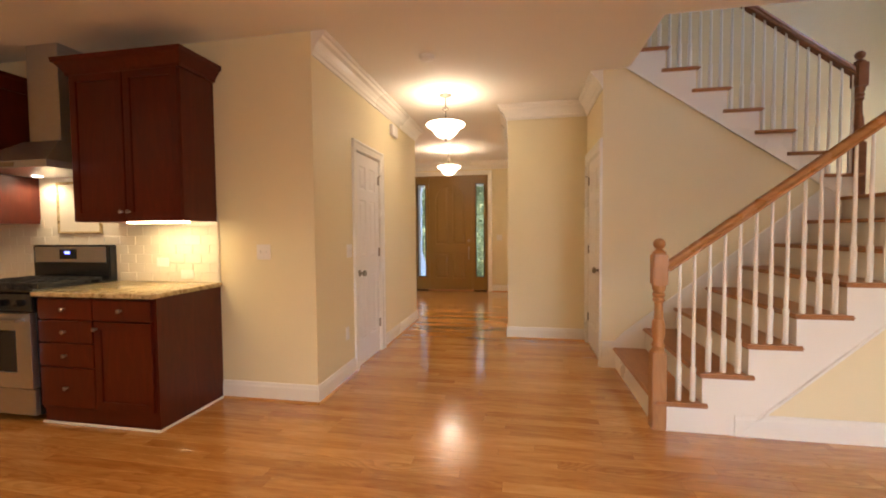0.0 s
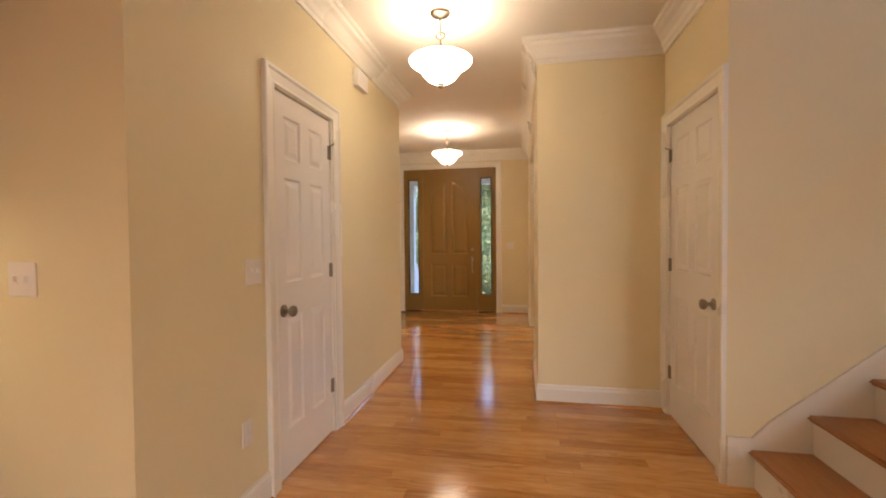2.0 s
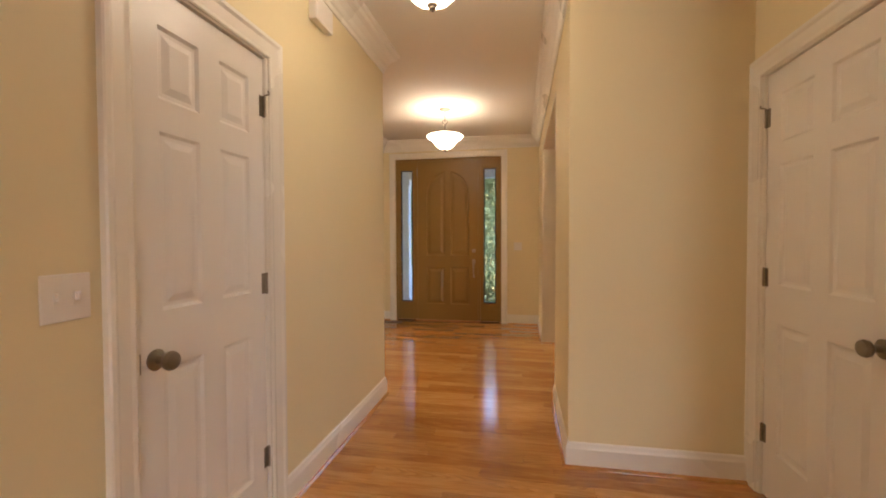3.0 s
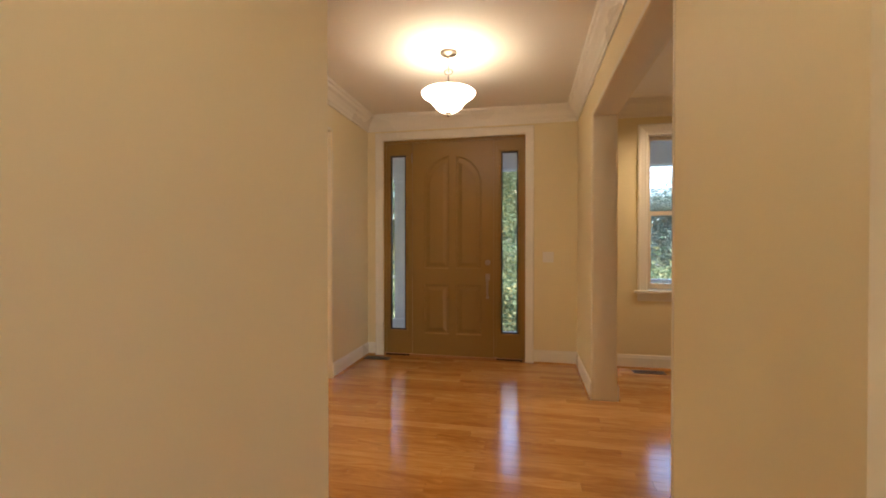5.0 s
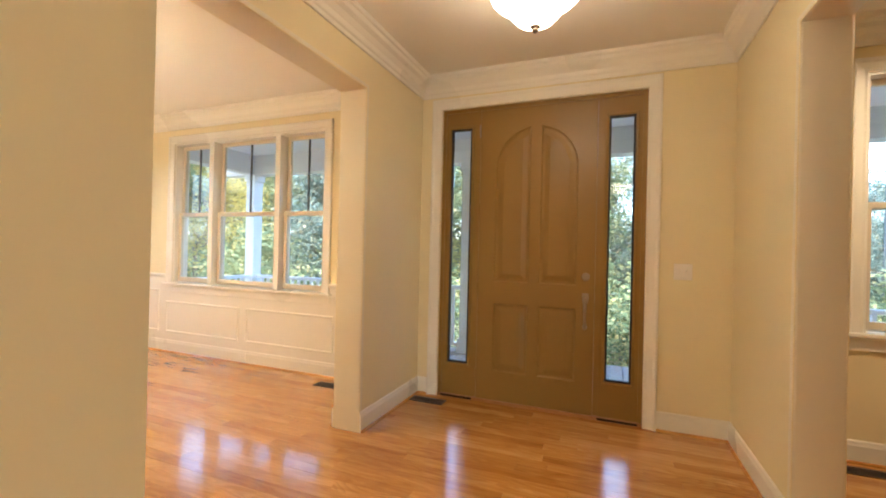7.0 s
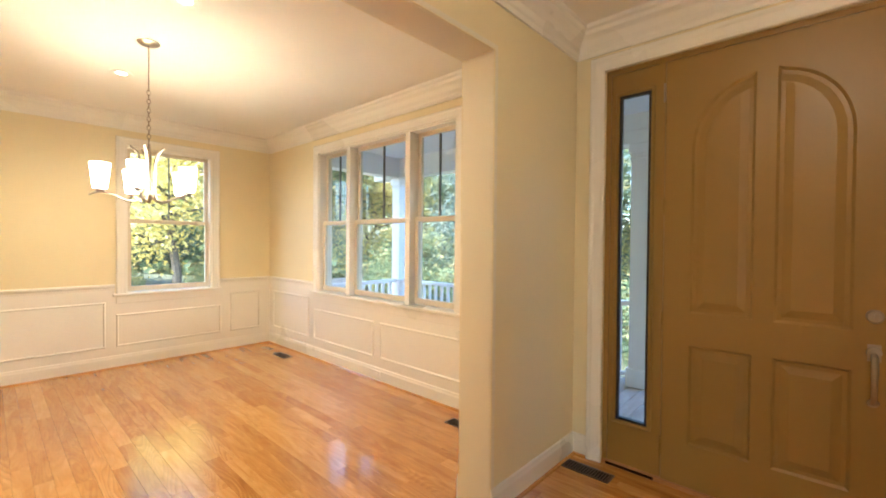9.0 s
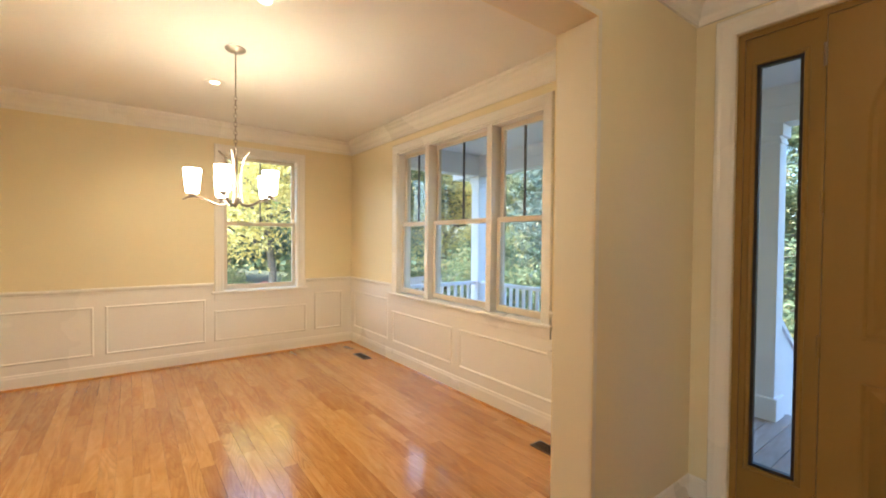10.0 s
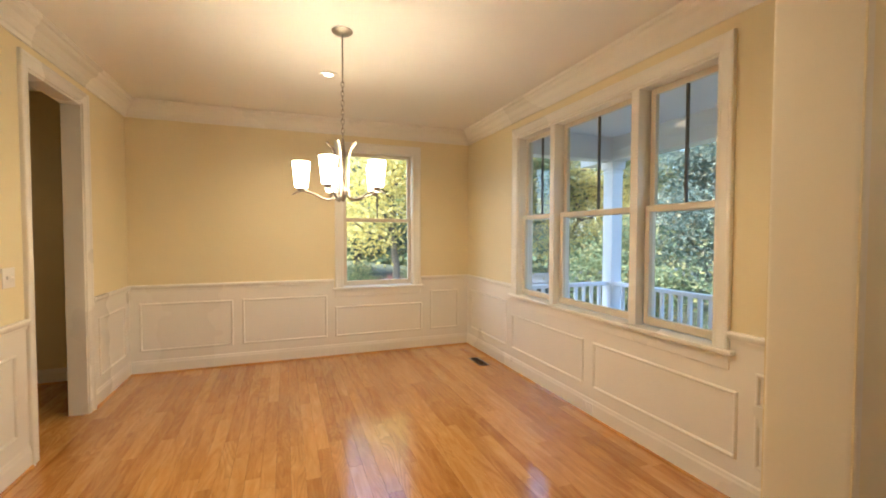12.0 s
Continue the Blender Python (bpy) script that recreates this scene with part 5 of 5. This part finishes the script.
def tree_meshes(height, spread, leaves, size, low, seed):
    """Meshes of a trunk with limbs, and of a ragged crown of small folded leaves clustered round the twig ends."""
    rng = random.Random(seed)
    bm = bmesh.new()
    trunk = [(rng.uniform(-0.15, 0.15) * i, rng.uniform(-0.15, 0.15) * i, height * 0.9 * i / 6) for i in range(7)]
    tube(bm, trunk, [height * 0.017 * (1 - 0.13 * i) for i in range(7)], 8)
    tips = []
    for i in range(26):
        f = rng.uniform(low, 0.95)
        k = min(5, int(f * 6))
        p = Vector(trunk[k]).lerp(Vector(trunk[k + 1]), f * 6 - k)
        a = rng.uniform(0, 2 * math.pi)
        reach = spread * (1.1 - 0.65 * f) * rng.uniform(0.55, 1.15)
        q = p + Vector((reach * math.cos(a) * 0.55, reach * math.sin(a) * 0.55, reach * 0.18))
        e = p + Vector((reach * math.cos(a), reach * math.sin(a), reach * rng.uniform(0.1, 0.5)))
        tube(bm, [p, q, e], [height * 0.006, height * 0.004, height * 0.0015], 5)
        tips += [q.lerp(e, 0.3), e, q.lerp(e, 0.7), p.lerp(q, 0.7)]
    wood = mesh_of(bm, "trunk", BARK, True)
    verts, faces = [], []
    for i in range(leaves):
        c = tips[rng.randrange(len(tips))] + Vector((rng.gauss(0, 1), rng.gauss(0, 1), rng.gauss(0, 0.75))) * spread * 0.17
        u = Vector((rng.gauss(0, 1), rng.gauss(0, 1), rng.gauss(0, 0.6))).normalized()
        v = u.orthogonal().normalized()
        s = size * rng.uniform(0.6, 1.3)
        n = u.cross(v) * s * 0.25
        b = len(verts)
        verts += [c - u * s, c + v * s * 0.5 + n, c + u * s, c - v * s * 0.5 + n]
        faces += [(b, b + 1, b + 2), (b, b + 2, b + 3)]
    crown = bpy.data.meshes.new("crown")
    crown.from_pydata([tuple(v) for v in verts], [], faces)
    return wood, crown


KINDS = {}
for key, args, mat in (("green", (15.0, 4.6, 30000, 0.105, 0.15, 3), GREEN), ("cool", (16.0, 4.6, 30000, 0.105, 0.12, 5), BLUEG), ("yellow", (10.0, 4.0, 15000, 0.085, 0.20, 9), YELLOW), ("bush", (4.0, 2.2, 8000, 0.09, 0.02, 12), GREEN), ("russet", (1.6, 1.3, 2500, 0.06, 0.02, 14), RUSSET)):
    wood, crown = tree_meshes(*args)
    crown.materials.append(mat)
    KINDS[key] = (wood, crown)
WORDS = {"green": "tall tree with green and gold leaves", "cool": "tall dark green tree at the wood's edge", "yellow": "tree with bright yellow autumn leaves", "bush": "low leafy green shrub in the yard", "russet": "low russet-leaved shrub beside the drive"}


def tree(kind, x, y, scale, turn):
    ob = thing("shrub" if kind in ("bush", "russet") else "tree", WORDS[kind], "shrub" if kind in ("bush", "russet") else "tree", Matrix.Translation((x, y, lie(y) - 0.03)) @ pose(0, 0, 0, 0, 0, turn) @ Matrix.Scale(scale, 4), "trees round the house")
    part("trunk", KINDS[kind][0], None, ob)
    part("crown", KINDS[kind][1], None, ob)


FRONT = (("cool", -16.0, 27.0, 0.95, 10), ("green", -9.5, 27.5, 0.9, 80), ("green", -4.5, 30.0, 0.85, 200), ("green", -22.5, 28.0, 1.0, 150), ("yellow", -12.5, 31.0, 1.0, 30),
         ("green", -19.0, 34.0, 1.1, 260), ("cool", -7.0, 35.0, 0.9, 310), ("cool", -0.5, 30.0, 0.9, 20), ("cool", 11.2, 33.0, 0.56, 120), ("cool", 7.2, 33.0, 0.85, 190),
         ("cool", 3.4, 34.0, 0.85, 70), ("green", -27.0, 22.0, 1.0, 40), ("green", -22.0, 18.0, 0.95, 170), ("cool", 17.5, 36.0, 0.7, 10), ("cool", 14.5, 37.0, 0.65, 220),
         ("bush", -4.2, 19.5, 0.9, 0), ("bush", -9.5, 21.5, 1.1, 90), ("bush", -1.3, 20.5, 0.9, 200), ("bush", 4.6, 22.5, 0.7, 45), ("bush", -15.0, 20.0, 1.1, 130), ("green", -2.4, 26.0, 0.72, 300), ("bush", 0.9, 16.0, 0.8, 75), ("bush", 2.2, 18.5, 1.0, 160), ("bush", 7.0, 21.0, 0.9, 15), ("cool", 2.2, 25.5, 0.6, 240),
         ("yellow", -23.2, 23.6, 1.15, 95), ("green", -29.5, 26.5, 0.95, 215), ("cool", 8.7, 29.3, 0.58, 130), ("cool", 12.6, 31.0, 0.58, 290), ("yellow", 10.1, 25.4, 0.34, 80))
WEST = (("yellow", -17.0, 10.9, 0.95, 15), ("yellow", -19.5, 14.0, 1.0, 140), ("cool", -24.5, 4.6, 0.9, 60), ("green", -27.5, 15.5, 1.0, 250), ("cool", -29.5, 11.5, 1.0, 100),
        ("green", -28.0, 6.5, 1.0, 20), ("bush", -17.8, 9.9, 0.42, 220), ("green", -30.0, 18.0, 1.1, 330), ("cool", -31.0, 8.0, 1.1, 30), ("bush", -19.6, 12.9, 0.5, 120),
        ("russet", -20.2, 10.75, 0.42, 10), ("russet", -20.5, 12.0, 0.45, 75))
for row in FRONT + WEST:
    tree(*row)

rng = random.Random(21)
verts, faces = [], []
for i in range(60000):
    a = rng.uniform(-0.35, 1.15) * math.pi
    d = rng.uniform(44, 66)
    c = Vector((d * math.cos(a) - 2, 9 + d * math.sin(a), lie(9 + d * math.sin(a)) + 10.0 * rng.random() ** 1.2 * (0.75 + 0.25 * math.sin(a * 23) * math.sin(a * 9 + 1))))
    u = Vector((rng.gauss(0, 1), rng.gauss(0, 1), rng.gauss(0, 1))).normalized()
    v = u.orthogonal().normalized()
    s = rng.uniform(0.40, 0.80)
    b = len(verts)
    verts += [c - u * s, c + v * s * 0.6, c + u * s, c - v * s * 0.6]
    faces += [(b, b + 1, b + 2), (b, b + 2, b + 3)]
far = bpy.data.meshes.new("far_woods")
far.from_pydata([tuple(v) for v in verts], [], faces)
far.materials.append(GREEN)
tagged(new("far_woods", far), "mixed green and gold woods in the distance", "woods", kind="stuff")

pole = thing("utility_pole", "tall grey utility pole beyond the front yard", "utility pole", pose(9.35, 27.5, lie(27.5)))
part("mast", tube(bmesh.new(), [(0, 0, 0), (0, 0, 8.2)], [0.17, 0.10], 10), POLE, pole, "", True)
part("crossarm", soft_box(-0.7, -0.05, 7.6, 0.7, 0.05, 7.72, 0.01), POLE, pole)
part("side_arm", soft_box(-1.5, -0.06, 3.55, 0.9, 0.06, 3.72, 0.02), BLACK, pole, "dark side arm")
for x in (-0.8, 0.8):
    part("wire", tube(bmesh.new(), [(x + dx, abs(dx) * 0.2, 7.75 - 0.7 * math.sin(math.pi * (dx + 20) / 40)) for dx in range(-20, 21, 4)], 0.015, 4), BLACK, pole)
house = thing("house", "far white gabled house beyond the yard", "house", pose(16.9, 55, lie(55), 0, 0, 12))
part("wall", box(bmesh.new(), -4, -3, 0, 4, 3, 3.0), PORCHW, house)
bm = outline_slab([(-4.4, 2.9), (4.4, 2.9), (4.4, 3.05), (0, 5.4), (-4.4, 3.05)], -3.3, 3.3)
part("roof", bm, SHINGLE, house)
for x in (-2.4, 0, 2.4):
    part("window", box(bmesh.new(), x - 0.45, -3.04, 1.0, x + 0.45, -2.99, 2.2), BLACK, house)

# ---- oak floor boards, last ----
PW = 0.083
LENGTHS = (0.55, 0.75, 0.95, 1.15, 1.40)
near = [mesh_of(soft_box(0.0003, 0.0003, -0.018, n - 0.0003, PW - 0.0003, 0.0, 0.0006, 1), "plank", FLOORW) for n in LENGTHS]
rng = random.Random(5)
verts, faces, count = [], [], 0
y = -3.4
row = 0
while y < FY + 0.02:
    x = -6.8 - rng.uniform(0, 1.2)
    while x < 4.7:
        i = rng.randrange(5)
        n = LENGTHS[i]
        if x + n > -6.8:
            if count < 300 and 2.9 < y < 9.1 and x > -2.3 and x + n < 0.9:
                part("plank", near[i], None, sub, place=pose(x, y, 0))
                count += 1
            else:
                b = len(verts)
                x, n, keep = max(x, -6.8), min(x + n, 4.7) - max(x, -6.8), x + n
                for z, e in ((-0.018, 0.0003), (-0.0006, 0.0003), (0.0, 0.0009)):
                    verts += [(x + e, y + e, z), (x + n - e, y + e, z), (x + n - e, y + PW - e, z), (x + e, y + PW - e, z)]
                for q in (0, 4):
                    faces += [tuple(b + q + v for v in (k, (k + 1) % 4, (k + 1) % 4 + 4, k + 4)) for k in range(4)]
                faces.append((b + 8, b + 9, b + 10, b + 11))
                x, n = keep, 0
        x += n
    y += PW
boards = bpy.data.meshes.new("floor_boards")
boards.from_pydata(verts, [], faces)
boards.materials.append(FLOORS)
rest = new("floor_boards", boards)
rest.parent = sub
tagged(rest, kind="stuff")
